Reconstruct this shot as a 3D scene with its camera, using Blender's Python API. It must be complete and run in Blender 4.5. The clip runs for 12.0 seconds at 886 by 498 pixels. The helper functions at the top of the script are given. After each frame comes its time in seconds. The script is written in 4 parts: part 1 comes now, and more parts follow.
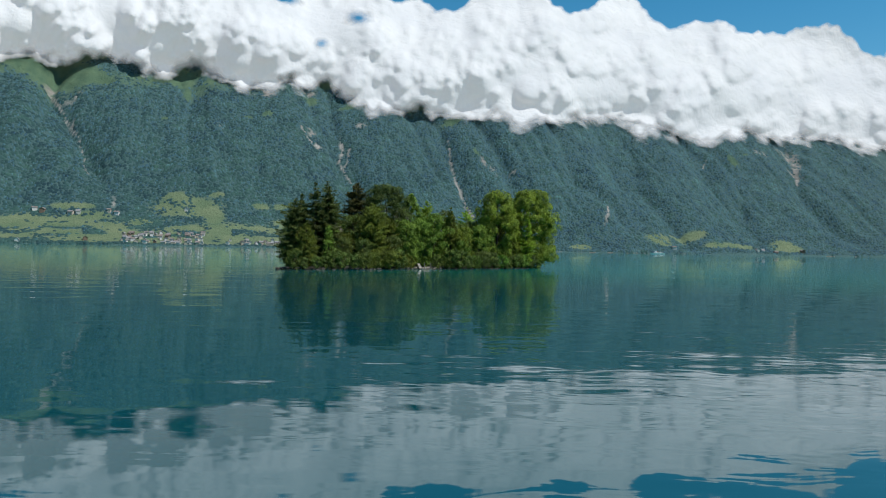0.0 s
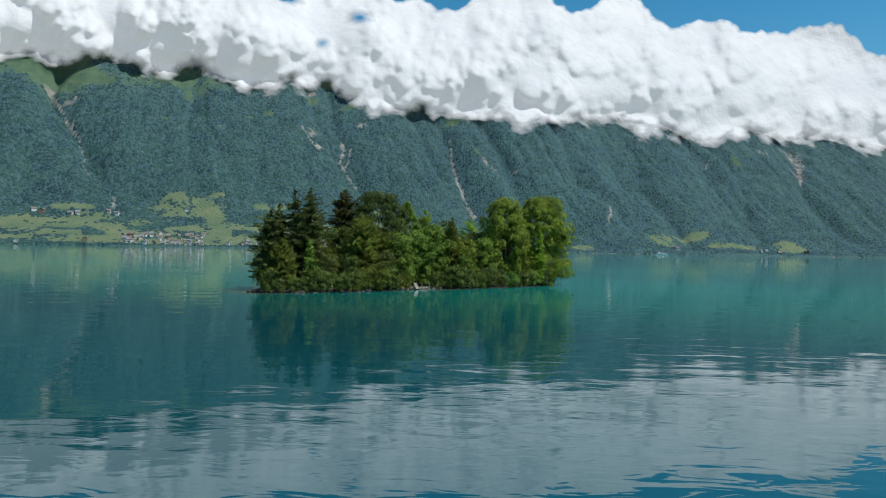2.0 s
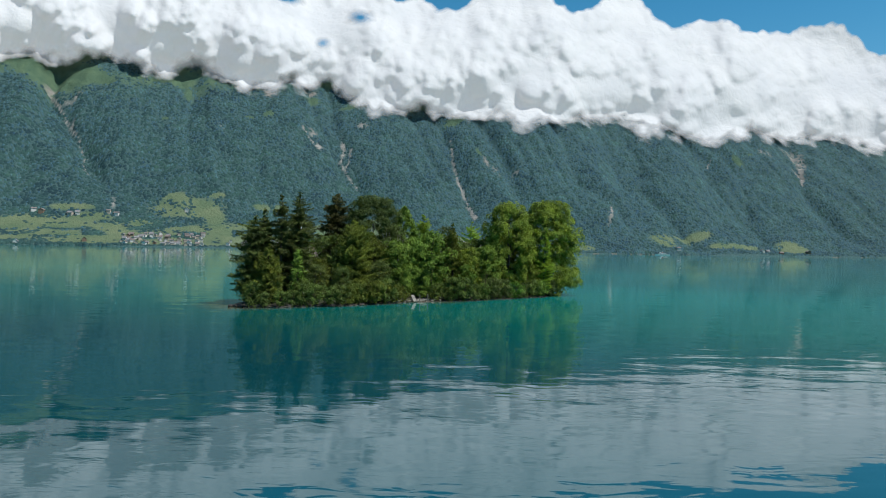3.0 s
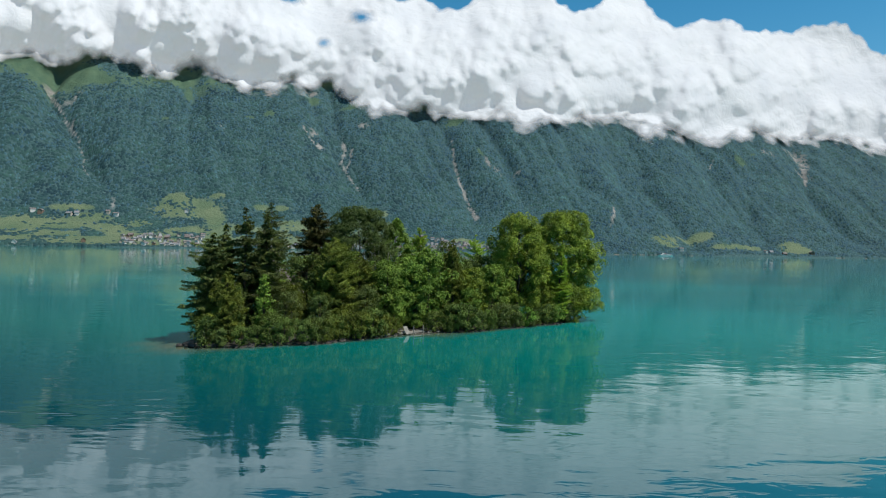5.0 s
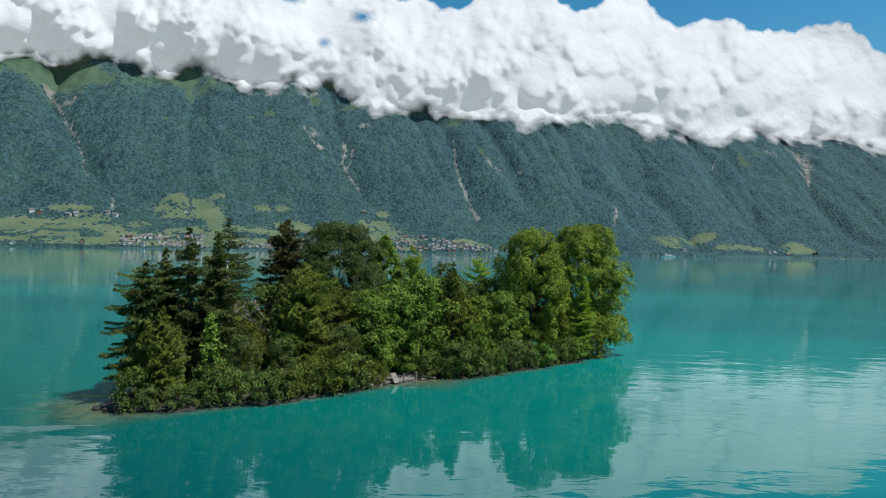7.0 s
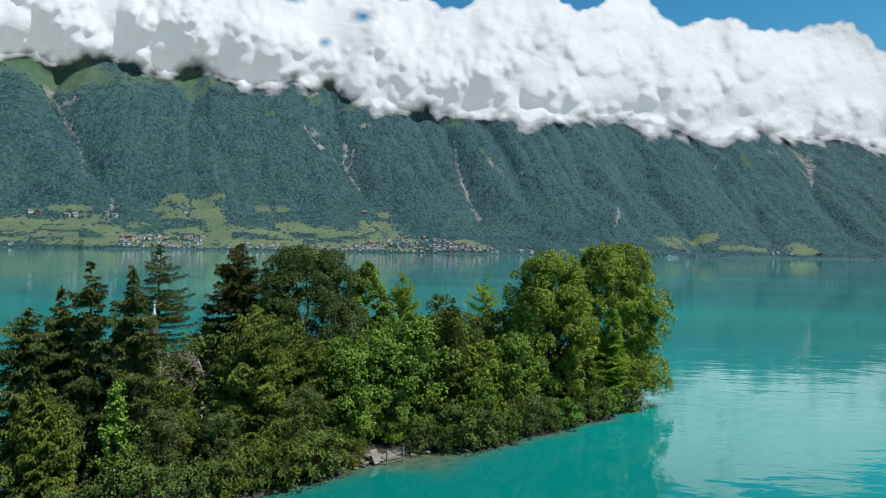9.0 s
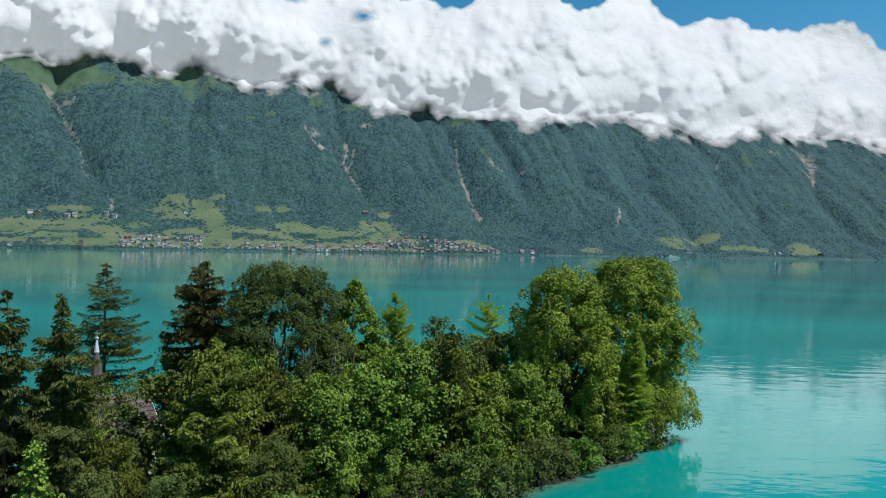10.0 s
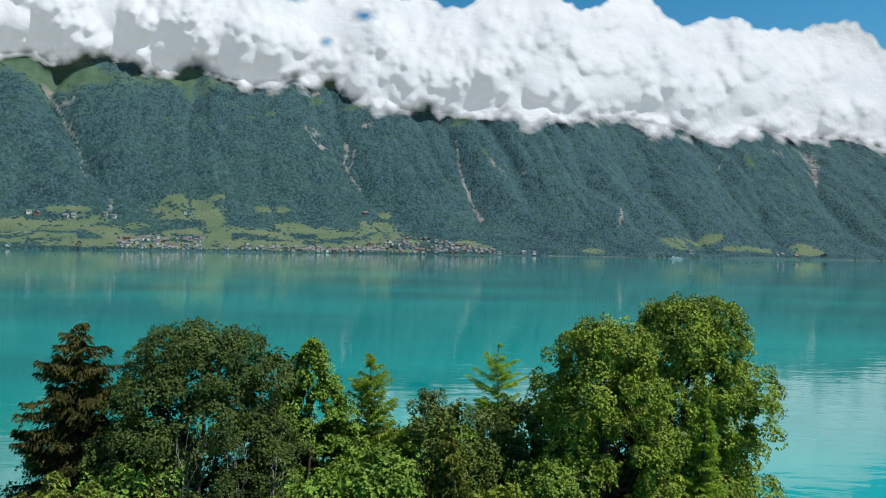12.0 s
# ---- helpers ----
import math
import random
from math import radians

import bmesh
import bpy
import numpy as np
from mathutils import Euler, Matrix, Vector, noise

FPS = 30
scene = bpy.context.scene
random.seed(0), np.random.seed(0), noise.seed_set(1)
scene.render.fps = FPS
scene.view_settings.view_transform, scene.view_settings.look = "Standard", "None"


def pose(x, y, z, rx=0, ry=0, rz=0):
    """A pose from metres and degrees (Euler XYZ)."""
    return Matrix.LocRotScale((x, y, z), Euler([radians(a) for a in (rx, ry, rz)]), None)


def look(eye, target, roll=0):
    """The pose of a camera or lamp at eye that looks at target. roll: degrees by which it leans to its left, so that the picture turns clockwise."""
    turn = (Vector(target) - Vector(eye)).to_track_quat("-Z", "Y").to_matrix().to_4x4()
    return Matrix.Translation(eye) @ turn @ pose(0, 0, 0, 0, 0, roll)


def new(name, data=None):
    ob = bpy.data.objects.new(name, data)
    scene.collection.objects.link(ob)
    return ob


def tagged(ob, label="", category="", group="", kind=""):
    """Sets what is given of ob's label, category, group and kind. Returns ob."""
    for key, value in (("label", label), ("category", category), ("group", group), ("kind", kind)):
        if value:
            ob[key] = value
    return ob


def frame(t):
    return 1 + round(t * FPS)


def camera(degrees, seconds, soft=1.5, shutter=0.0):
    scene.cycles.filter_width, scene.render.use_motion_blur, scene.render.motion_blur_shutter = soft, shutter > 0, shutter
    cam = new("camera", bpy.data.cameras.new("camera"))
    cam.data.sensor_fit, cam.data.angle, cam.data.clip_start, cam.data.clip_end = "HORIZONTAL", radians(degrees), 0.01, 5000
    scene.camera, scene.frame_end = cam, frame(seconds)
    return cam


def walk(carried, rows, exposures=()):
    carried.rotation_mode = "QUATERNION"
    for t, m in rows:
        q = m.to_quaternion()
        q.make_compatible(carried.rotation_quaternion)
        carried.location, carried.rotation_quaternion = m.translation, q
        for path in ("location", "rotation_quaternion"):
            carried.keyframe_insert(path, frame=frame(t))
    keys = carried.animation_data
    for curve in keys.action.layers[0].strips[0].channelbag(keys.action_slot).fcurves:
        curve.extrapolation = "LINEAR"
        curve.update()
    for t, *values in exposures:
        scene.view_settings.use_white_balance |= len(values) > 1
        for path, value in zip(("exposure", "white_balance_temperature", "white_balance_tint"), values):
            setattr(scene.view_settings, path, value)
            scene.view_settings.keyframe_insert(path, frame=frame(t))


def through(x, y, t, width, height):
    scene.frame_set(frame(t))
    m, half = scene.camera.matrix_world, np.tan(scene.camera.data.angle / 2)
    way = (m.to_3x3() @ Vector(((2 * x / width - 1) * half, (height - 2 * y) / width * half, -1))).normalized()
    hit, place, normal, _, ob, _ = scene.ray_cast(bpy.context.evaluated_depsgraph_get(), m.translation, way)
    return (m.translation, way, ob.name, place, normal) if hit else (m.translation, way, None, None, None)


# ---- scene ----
import itertools

# ---------- camera and its flight ----------
cam = camera(66.0, 12.0, soft=1.1)
FLIGHT = [(0, 0.82, 1.55), (3, 0.48, 1.75), (6, 0.22, 1.92), (9, -0.06, 2.09), (12, -0.38, 2.24)]


def flight_pose(t, x, yaw):
    eye = Vector((x, -2.0 + 7.455 * t, 3.35 + 1.247 * t))
    ahead = Vector((-math.sin(radians(yaw)), math.cos(radians(yaw)), math.tan(radians(0.03))))
    return look(eye, eye + ahead, 0.97)


walk(cam, [(t, flight_pose(t, x, yaw)) for t, x, yaw in FLIGHT])
scene.view_settings.exposure = 0.12

# ---------- sky and sun ----------
SUN_TURN, SUN_HEIGHT = 104.0, 60.0  # degrees: compass turn from +y towards +x, and height
to_sun = Vector((math.sin(radians(SUN_TURN)) * math.cos(radians(SUN_HEIGHT)), math.cos(radians(SUN_TURN)) * math.cos(radians(SUN_HEIGHT)), math.sin(radians(SUN_HEIGHT))))
world = bpy.data.worlds.new("sky")
scene.world = world
world.use_nodes = True
wn = world.node_tree.nodes
sky = wn.new("ShaderNodeTexSky")
sky.sky_type, sky.sun_disc = "NISHITA", False
sky.sun_elevation, sky.sun_rotation = radians(SUN_HEIGHT), radians(SUN_TURN)
sky.altitude, sky.air_density, sky.dust_density, sky.ozone_density = 600, 1.0, 0.1, 1.0
wn["Background"].inputs["Strength"].default_value = 0.105
clear = wn.new("ShaderNodeHueSaturation")
clear.inputs["Hue"].default_value, clear.inputs["Saturation"].default_value = 0.482, 1.42
world.node_tree.links.new(sky.outputs["Color"], clear.inputs["Color"])
world.node_tree.links.new(clear.outputs["Color"], wn["Background"].inputs["Color"])
sun = new("sun", bpy.data.lights.new("sun", "SUN"))
sun.data.energy, sun.data.angle, sun.data.color = 5.4, radians(0.53), (0.95, 0.95, 0.925)
sun.matrix_world = look(to_sun * 800, (0, 0, 0))


# ---------- material helpers ----------
class Nodes:
    """A node material with a Principled shader and short ways to wire it."""

    def __init__(self, name, rough=0.7, metal=0.0, spec=0.5):
        self.mat = bpy.data.materials.new(name)
        self.mat.use_nodes = True
        self.tree = self.mat.node_tree
        self.out = self.tree.nodes["Material Output"]
        self.shader = self.tree.nodes["Principled BSDF"]
        self.shader.inputs["Roughness"].default_value = rough
        self.shader.inputs["Metallic"].default_value = metal
        self.shader.inputs["Specular IOR Level"].default_value = spec
        self.coord = None

    def add(self, kind, **inputs):
        node = self.tree.nodes.new(kind)
        for key, value in inputs.items():
            self.put(node.inputs[key.replace("_", " ")], value)
        return node

    def put(self, socket, value):
        if isinstance(value, bpy.types.NodeSocket):
            self.tree.links.new(value, socket)
        else:
            socket.default_value = value

    def place(self, scale=(1, 1, 1)):
        if self.coord is None:
            self.coord = self.add("ShaderNodeNewGeometry").outputs["Position"]
        m = self.add("ShaderNodeMapping", Vector=self.coord)
        m.inputs["Scale"].default_value = scale
        return m.outputs["Vector"]

    def noise(self, scale, detail=4.0, rough=0.55, stretch=(1, 1, 1), distortion=0.0):
        return self.add("ShaderNodeTexNoise", Vector=self.place(stretch), Scale=scale, Detail=detail, Roughness=rough, Distortion=distortion).outputs["Fac"]

    def ramp(self, fac, *stops):
        node = self.add("ShaderNodeValToRGB", Fac=fac)
        bar = node.color_ramp
        while len(bar.elements) < len(stops):
            bar.elements.new(0.5)
        for e, (at, colour) in zip(bar.elements, stops):
            e.position = at
            e.color = (*colour, 1) if isinstance(colour, tuple) else (colour, colour, colour, 1)
        return node.outputs["Color"]

    def mix(self, fac, a, b, how="MIX"):
        node = self.add("ShaderNodeMix")
        node.data_type, node.blend_type = "RGBA", how
        self.put(node.inputs[0], fac)
        for socket, value in ((node.inputs[6], a), (node.inputs[7], b)):
            self.put(socket, (*value, 1) if isinstance(value, tuple) else value)
        return node.outputs[2]

    def calc(self, how, a, b=0.0, clamp=False):
        node = self.add("ShaderNodeMath")
        node.operation, node.use_clamp = how, clamp
        self.put(node.inputs[0], a)
        self.put(node.inputs[1], b)
        return node.outputs[0]

    def attr(self, name):
        node = self.add("ShaderNodeAttribute")
        node.attribute_name = name
        return node.outputs["Fac"]

    def colour(self, value):
        self.put(self.shader.inputs["Base Color"], (*value, 1) if isinstance(value, tuple) else value)
        return self

    def bump(self, height, strength=0.3, distance=0.02):
        self.put(self.shader.inputs["Normal"], self.add("ShaderNodeBump", Height=height, Strength=strength, Distance=distance).outputs["Normal"])
        return self


def leaf_material(name, dark, light, gloss=0.5, through=0.1):
    n = Nodes(name, rough=gloss, spec=0.1)
    island = n.add("ShaderNodeNewGeometry").outputs["Random Per Island"]
    tone = n.mix(n.ramp(n.noise(0.55, 3), (0.3, 0.0), (0.7, 1.0)), dark, light)
    hue = n.add("ShaderNodeHueSaturation", Color=tone)
    n.put(hue.inputs["Value"], n.calc("MULTIPLY", n.calc("ADD", n.calc("MULTIPLY", island, 0.4), 0.8), n.calc("ADD", n.calc("MULTIPLY", n.add("ShaderNodeObjectInfo").outputs["Random"], 0.28), 0.84)))
    n.put(hue.inputs["Hue"], n.calc("ADD", n.calc("MULTIPLY", n.add("ShaderNodeObjectInfo").outputs["Random"], 0.016), 0.492))
    n.colour(hue.outputs["Color"])
    back = n.add("ShaderNodeBsdfTranslucent", Color=n.mix(0.35, hue.outputs["Color"], (light[0] * 1.3, light[1] * 1.15, light[2] * 0.4)))
    both = n.add("ShaderNodeMixShader", Fac=through)
    n.put(both.inputs[1], n.shader.outputs[0])
    n.put(both.inputs[2], back.outputs[0])
    n.put(n.out.inputs["Surface"], both.outputs[0])
    return n.mat


# ---------- materials ----------
def make_bark(name, dark, light):
    n = Nodes(name, rough=0.9, spec=0.2)
    grain = n.noise(6.0, 5, 0.6, (3, 3, 0.5))
    n.colour(n.mix(n.ramp(grain, (0.35, 0.0), (0.65, 1.0)), dark, light)).bump(grain, 0.6, 0.02)
    return n.mat


def make_water():
    n = Nodes("lake_water", rough=0.02, spec=0.92)
    n.shader.inputs["Specular Tint"].default_value = (0.25, 0.92, 1.0, 1)
    n.shader.inputs["IOR"].default_value = 1.33
    near, far = n.attr("shoal"), n.attr("open_lake")
    deep = n.mix(n.ramp(n.noise(0.02, 3, 0.5), (0.35, 0.0), (0.7, 1.0)), (0.001, 0.038, 0.048), (0.002, 0.054, 0.067))
    # the noise's dark end puts cloud-shadow and wind-ruffled bands into the colour
    milky = n.mix(n.ramp(n.noise(0.012, 3, 0.5, (0.5, 1, 1)), (0.3, 0.0), (0.75, 1.0)), (0.001, 0.132, 0.126), (0.002, 0.330, 0.286))
    green = n.mix(n.ramp(far, (0.0, 0.0), (0.3, 1.0)), deep, (0.001, 0.122, 0.100))
    colour = n.mix(n.ramp(far, (0.25, 0.0), (1.0, 1.0)), green, milky)
    bed = n.mix(n.ramp(n.noise(1.3, 4), (0.35, 0.0), (0.65, 1.0)), (0.065, 0.062, 0.030), (0.15, 0.125, 0.060))
    n.colour(n.mix(near, colour, bed))
    small = n.noise(0.85, 2.5, 0.5, (0.5, 1.2, 1), 0.6)
    swell = n.noise(0.28, 1.5, 0.4, (0.6, 1.15, 1), 0.4)
    patch = n.ramp(n.noise(0.04, 3, 0.5, (0.6, 1.2, 1)), (0.38, 0.16), (0.62, 1.0))
    height = n.calc("ADD", n.calc("MULTIPLY", small, n.calc("MULTIPLY", patch, 0.5)), n.calc("MULTIPLY", swell, 0.95))
    n.bump(n.calc("MULTIPLY", height, n.ramp(far, (0.0, 1.0), (0.5, 0.85))), 0.25, 0.17)
    return n.mat


def make_mountain():
    n = Nodes("mountain_ground", rough=0.95, spec=0.1)
    # distance haze is put into these tones: bluish wood, greyed grass and alp
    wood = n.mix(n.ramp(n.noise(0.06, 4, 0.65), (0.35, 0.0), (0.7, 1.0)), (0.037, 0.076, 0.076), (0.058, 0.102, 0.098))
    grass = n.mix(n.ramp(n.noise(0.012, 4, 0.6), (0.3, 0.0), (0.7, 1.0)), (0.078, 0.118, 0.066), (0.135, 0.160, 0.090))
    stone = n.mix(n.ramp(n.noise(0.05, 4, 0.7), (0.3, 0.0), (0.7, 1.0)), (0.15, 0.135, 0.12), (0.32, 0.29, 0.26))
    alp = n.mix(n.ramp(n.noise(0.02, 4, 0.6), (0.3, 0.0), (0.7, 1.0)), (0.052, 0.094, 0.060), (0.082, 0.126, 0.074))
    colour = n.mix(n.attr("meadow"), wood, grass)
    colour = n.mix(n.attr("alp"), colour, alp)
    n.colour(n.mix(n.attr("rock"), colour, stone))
    n.bump(n.noise(0.09, 5, 0.7), 0.9, 8.0)
    return n.mat


def make_forest():
    n = Nodes("hazed_far_forest", rough=0.85, spec=0.15)
    island = n.add("ShaderNodeNewGeometry").outputs["Random Per Island"]
    # distance haze is put into both tree colours, most into the bluer spruce
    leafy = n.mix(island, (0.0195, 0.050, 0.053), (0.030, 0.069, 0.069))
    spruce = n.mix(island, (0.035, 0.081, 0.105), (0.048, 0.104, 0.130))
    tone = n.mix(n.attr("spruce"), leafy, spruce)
    stand = n.ramp(n.noise(0.006, 5, 0.6, distortion=0.6), (0.38, 0.0), (0.62, 1.0))
    copse = n.ramp(n.noise(0.022, 4, 0.6), (0.36, 0.0), (0.64, 1.0))
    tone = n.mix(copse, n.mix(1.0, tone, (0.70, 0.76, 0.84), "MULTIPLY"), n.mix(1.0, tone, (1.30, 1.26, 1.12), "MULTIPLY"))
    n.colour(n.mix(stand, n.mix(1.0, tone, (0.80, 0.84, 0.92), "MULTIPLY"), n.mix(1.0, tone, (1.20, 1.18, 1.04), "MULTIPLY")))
    n.bump(n.noise(0.4, 3, 0.7), 0.3, 1.0)
    both = n.add("ShaderNodeMixShader", Fac=0.2)
    n.put(both.inputs[1], n.shader.outputs[0])
    n.put(both.inputs[2], n.add("ShaderNodeBsdfTranslucent", Color=n.mix(1.0, tone, (1.2, 1.25, 1.1), "MULTIPLY")).outputs[0])
    n.put(n.out.inputs["Surface"], both.outputs[0])
    return n.mat


def mist_normal(n, share):
    """Cloud droplets scatter all ways: the surface turns part of the way to the light."""
    face = n.add("ShaderNodeNewGeometry").outputs["Normal"]
    blend = n.add("ShaderNodeMix")
    blend.data_type = "VECTOR"
    n.put(blend.inputs[0], share)
    n.put(blend.inputs[4], face)
    n.put(blend.inputs[5], tuple(to_sun))
    turn = n.add("ShaderNodeVectorMath")
    turn.operation = "NORMALIZE"
    n.put(turn.inputs[0], blend.outputs[1])
    return turn.outputs[0]


def make_cloud():
    """Sunlit mist that thins out by the distance to its rim, torn by noise; an added glow fills its shaded folds."""
    n = Nodes("cloud", rough=1.0, spec=0.0)
    n.colour(n.mix(n.ramp(n.noise(0.003, 4, 0.5), (0.35, 0.0), (0.65, 1.0)), (0.305, 0.312, 0.322), (0.360, 0.360, 0.360)))
    billow = n.noise(0.016, 5, 0.55, distortion=0.3)
    bumped = n.add("ShaderNodeBump", Height=billow, Strength=0.4, Distance=26.0)
    # normals bend further sunwards near the rim, brightening the thin edge
    n.put(bumped.inputs["Normal"], mist_normal(n, n.ramp(n.attr("rim"), (0.0, 0.24), (1.3, 0.06))))
    n.put(n.shader.inputs["Normal"], bumped.outputs["Normal"])
    # emission replaces light scattered inside the cloud, so shaded parts stay pale
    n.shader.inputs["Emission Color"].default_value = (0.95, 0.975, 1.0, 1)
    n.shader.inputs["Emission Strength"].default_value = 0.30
    torn = n.calc("ADD", n.attr("rim"), n.calc("MULTIPLY", n.calc("SUBTRACT", n.noise(0.009, 5, 0.55, distortion=0.2), 0.5), 2.2))
    torn = n.calc("MULTIPLY", n.calc("ADD", torn, 0.4), 0.65)
    both = n.add("ShaderNodeMixShader", Fac=n.ramp(torn, (0.0, 0.0), (0.5, 0.45), (1.0, 1.0)))
    n.put(both.inputs[1], n.add("ShaderNodeBsdfTransparent").outputs[0])
    n.put(both.inputs[2], n.shader.outputs[0])
    n.put(n.out.inputs["Surface"], both.outputs[0])
    return n.mat


def make_plain(name, dark, light, rough=0.7, scale=2.0, metal=0.0, relief=0.2):
    n = Nodes(name, rough=rough, metal=metal)
    grain = n.noise(scale, 5, 0.6)
    n.colour(n.mix(n.ramp(grain, (0.3, 0.0), (0.7, 1.0)), dark, light)).bump(n.noise(scale * 4, 4), relief, 0.02)
    return n.mat


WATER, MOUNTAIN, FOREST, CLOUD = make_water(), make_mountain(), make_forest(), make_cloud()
BARK = make_bark("bark", (0.035, 0.027, 0.02), (0.10, 0.08, 0.06))
PALE_BARK = make_bark("pale_bark", (0.22, 0.21, 0.18), (0.46, 0.44, 0.39))
SPRUCE = leaf_material("spruce_needles", (0.036, 0.052, 0.014), (0.136, 0.166, 0.042), through=0.12)
BROWN_SPRUCE = leaf_material("cone_laden_spruce", (0.040, 0.043, 0.011), (0.096, 0.091, 0.022), through=0.12)
YEW = leaf_material("yew_needles", (0.044, 0.062, 0.011), (0.205, 0.232, 0.036), through=0.15)
MAPLE = leaf_material("maple_leaves", (0.052, 0.082, 0.012), (0.270, 0.322, 0.038))
LIME = leaf_material("light_leaves", (0.074, 0.140, 0.020), (0.212, 0.312, 0.046))
ASH = leaf_material("dull_leaves", (0.029, 0.047, 0.012), (0.094, 0.122, 0.028), through=0.15)
MIXED = leaf_material("mixed_leaves", (0.043, 0.075, 0.016), (0.158, 0.206, 0.042))
GREY = leaf_material("greyish_leaves", (0.069, 0.104, 0.026), (0.151, 0.182, 0.050), through=0.2)
LARCH = leaf_material("larch_needles", (0.213, 0.339, 0.046), (0.370, 0.488, 0.072), through=0.4)
SOIL = make_plain("island_soil", (0.016, 0.014, 0.010), (0.042, 0.034, 0.022), 0.95, 1.2, relief=0.6)
ROCK = make_plain("shore_rock", (0.015, 0.013, 0.010), (0.060, 0.050, 0.040), 0.85, 1.8, relief=0.6)
PALE_STONE = make_plain("pale_stone", (0.13, 0.115, 0.095), (0.26, 0.23, 0.19), 0.85, 2.2, relief=0.5)
SHINGLE = make_plain("roof_shingle", (0.055, 0.045, 0.04), (0.12, 0.095, 0.085), 0.85, 4.0, relief=0.6)
PLASTER = make_plain("white_plaster", (0.60, 0.58, 0.54), (0.76, 0.74, 0.70), 0.8, 1.0)
TRIM = make_plain("white_paint", (0.66, 0.66, 0.64), (0.80, 0.80, 0.78), 0.5, 3.0)
TIN = make_plain("spire_tin", (0.60, 0.61, 0.62), (0.78, 0.79, 0.80), 0.4, 3.0, metal=0.4)
WOOD = make_plain("grey_wood", (0.13, 0.105, 0.08), (0.28, 0.24, 0.20), 0.85, 5.0, relief=0.5)
RED = make_plain("red_paint", (0.33, 0.03, 0.02), (0.42, 0.05, 0.03), 0.5, 3.0)
GLASS = make_plain("dark_glass", (0.015, 0.018, 0.02), (0.03, 0.035, 0.04), 0.08, 3.0, relief=0.0)


# ---------- land forms ----------
def lattice(ix, iy, seed):
    """Pseudo-random value between 0 and 1 for whole-number cells."""
    n = (ix.astype(np.int64) * 374761393 + iy.astype(np.int64) * 668265263 + seed * 1442695041) & 0x7FFFFFFF
    n = ((n ^ (n >> 13)) * 1274126177) & 0x7FFFFFFF
    n = ((n ^ (n >> 16)) * 668265263) & 0x7FFFFFFF
    return ((n ^ (n >> 15)) & 0xFFFFF) / float(0xFFFFF)


def value_noise(x, y, seed=0):
    ix, iy = np.floor(x), np.floor(y)
    fx, fy = x - ix, y - iy
    fx, fy = fx * fx * (3 - 2 * fx), fy * fy * (3 - 2 * fy)
    a = lattice(ix, iy, seed) * (1 - fx) + lattice(ix + 1, iy, seed) * fx
    b = lattice(ix, iy + 1, seed) * (1 - fx) + lattice(ix + 1, iy + 1, seed) * fx
    return a * (1 - fy) + b * fy


def fbm(x, y, octaves=4, seed=0):
    total, size = 0.0, 0.5
    for k in range(octaves):
        total = total + size * value_noise(x * 2**k + 17.3 * k, y * 2**k - 9.1 * k, seed + k)
        size *= 0.5
    return total


SHORE_Y, ALONG, INLAND = 2440.0, (0.9285, 0.3714), (-0.3714, 0.9285)


def to_shore(x, y):
    """Plan coordinates along the far shore (s) and inland from it (r)."""
    return x * ALONG[0] + (y - SHORE_Y) * ALONG[1], x * INLAND[0] + (y - SHORE_Y) * INLAND[1]


def from_shore(s, r):
    return s * ALONG[0] + r * INLAND[0], SHORE_Y + s * ALONG[1] + r * INLAND[1]


def soft_ramp(d, width):
    return width * np.logaddexp(0, d / width)


# Gullies that part the spurs of the far slope, each as (s, r) from high to low.
VALLEYS = [[(-1472, 989), (-1398, 861), (-1326, 728), (-1281, 628), (-1186, 472)], [(-920, 1010), (-890, 921), (-816, 699), (-746, 533)], [(-374, 1025), (-332, 801), (-289, 575)], [(-270, 839), (-264, 702), (-239, 532), (-213, 466)], [(125, 980), (130, 771), (140, 568)], [(235, 836), (214, 627), (185, 365)], [(451, 732), (430, 548), (450, 352)], [(795, 733), (754, 479), (774, 350)], [(1086, 788), (1020, 557), (993, 351)], [(1207, 695), (1090, 465), (1079, 288), (1075, 85)], [(1593, 744), (1548, 485), (1523, 311), (1522, 82)], [(1776, 579), (1664, 406), (1544, 265)], [(2367, 795), (2114, 488), (2094, 289), (2075, 153)]]


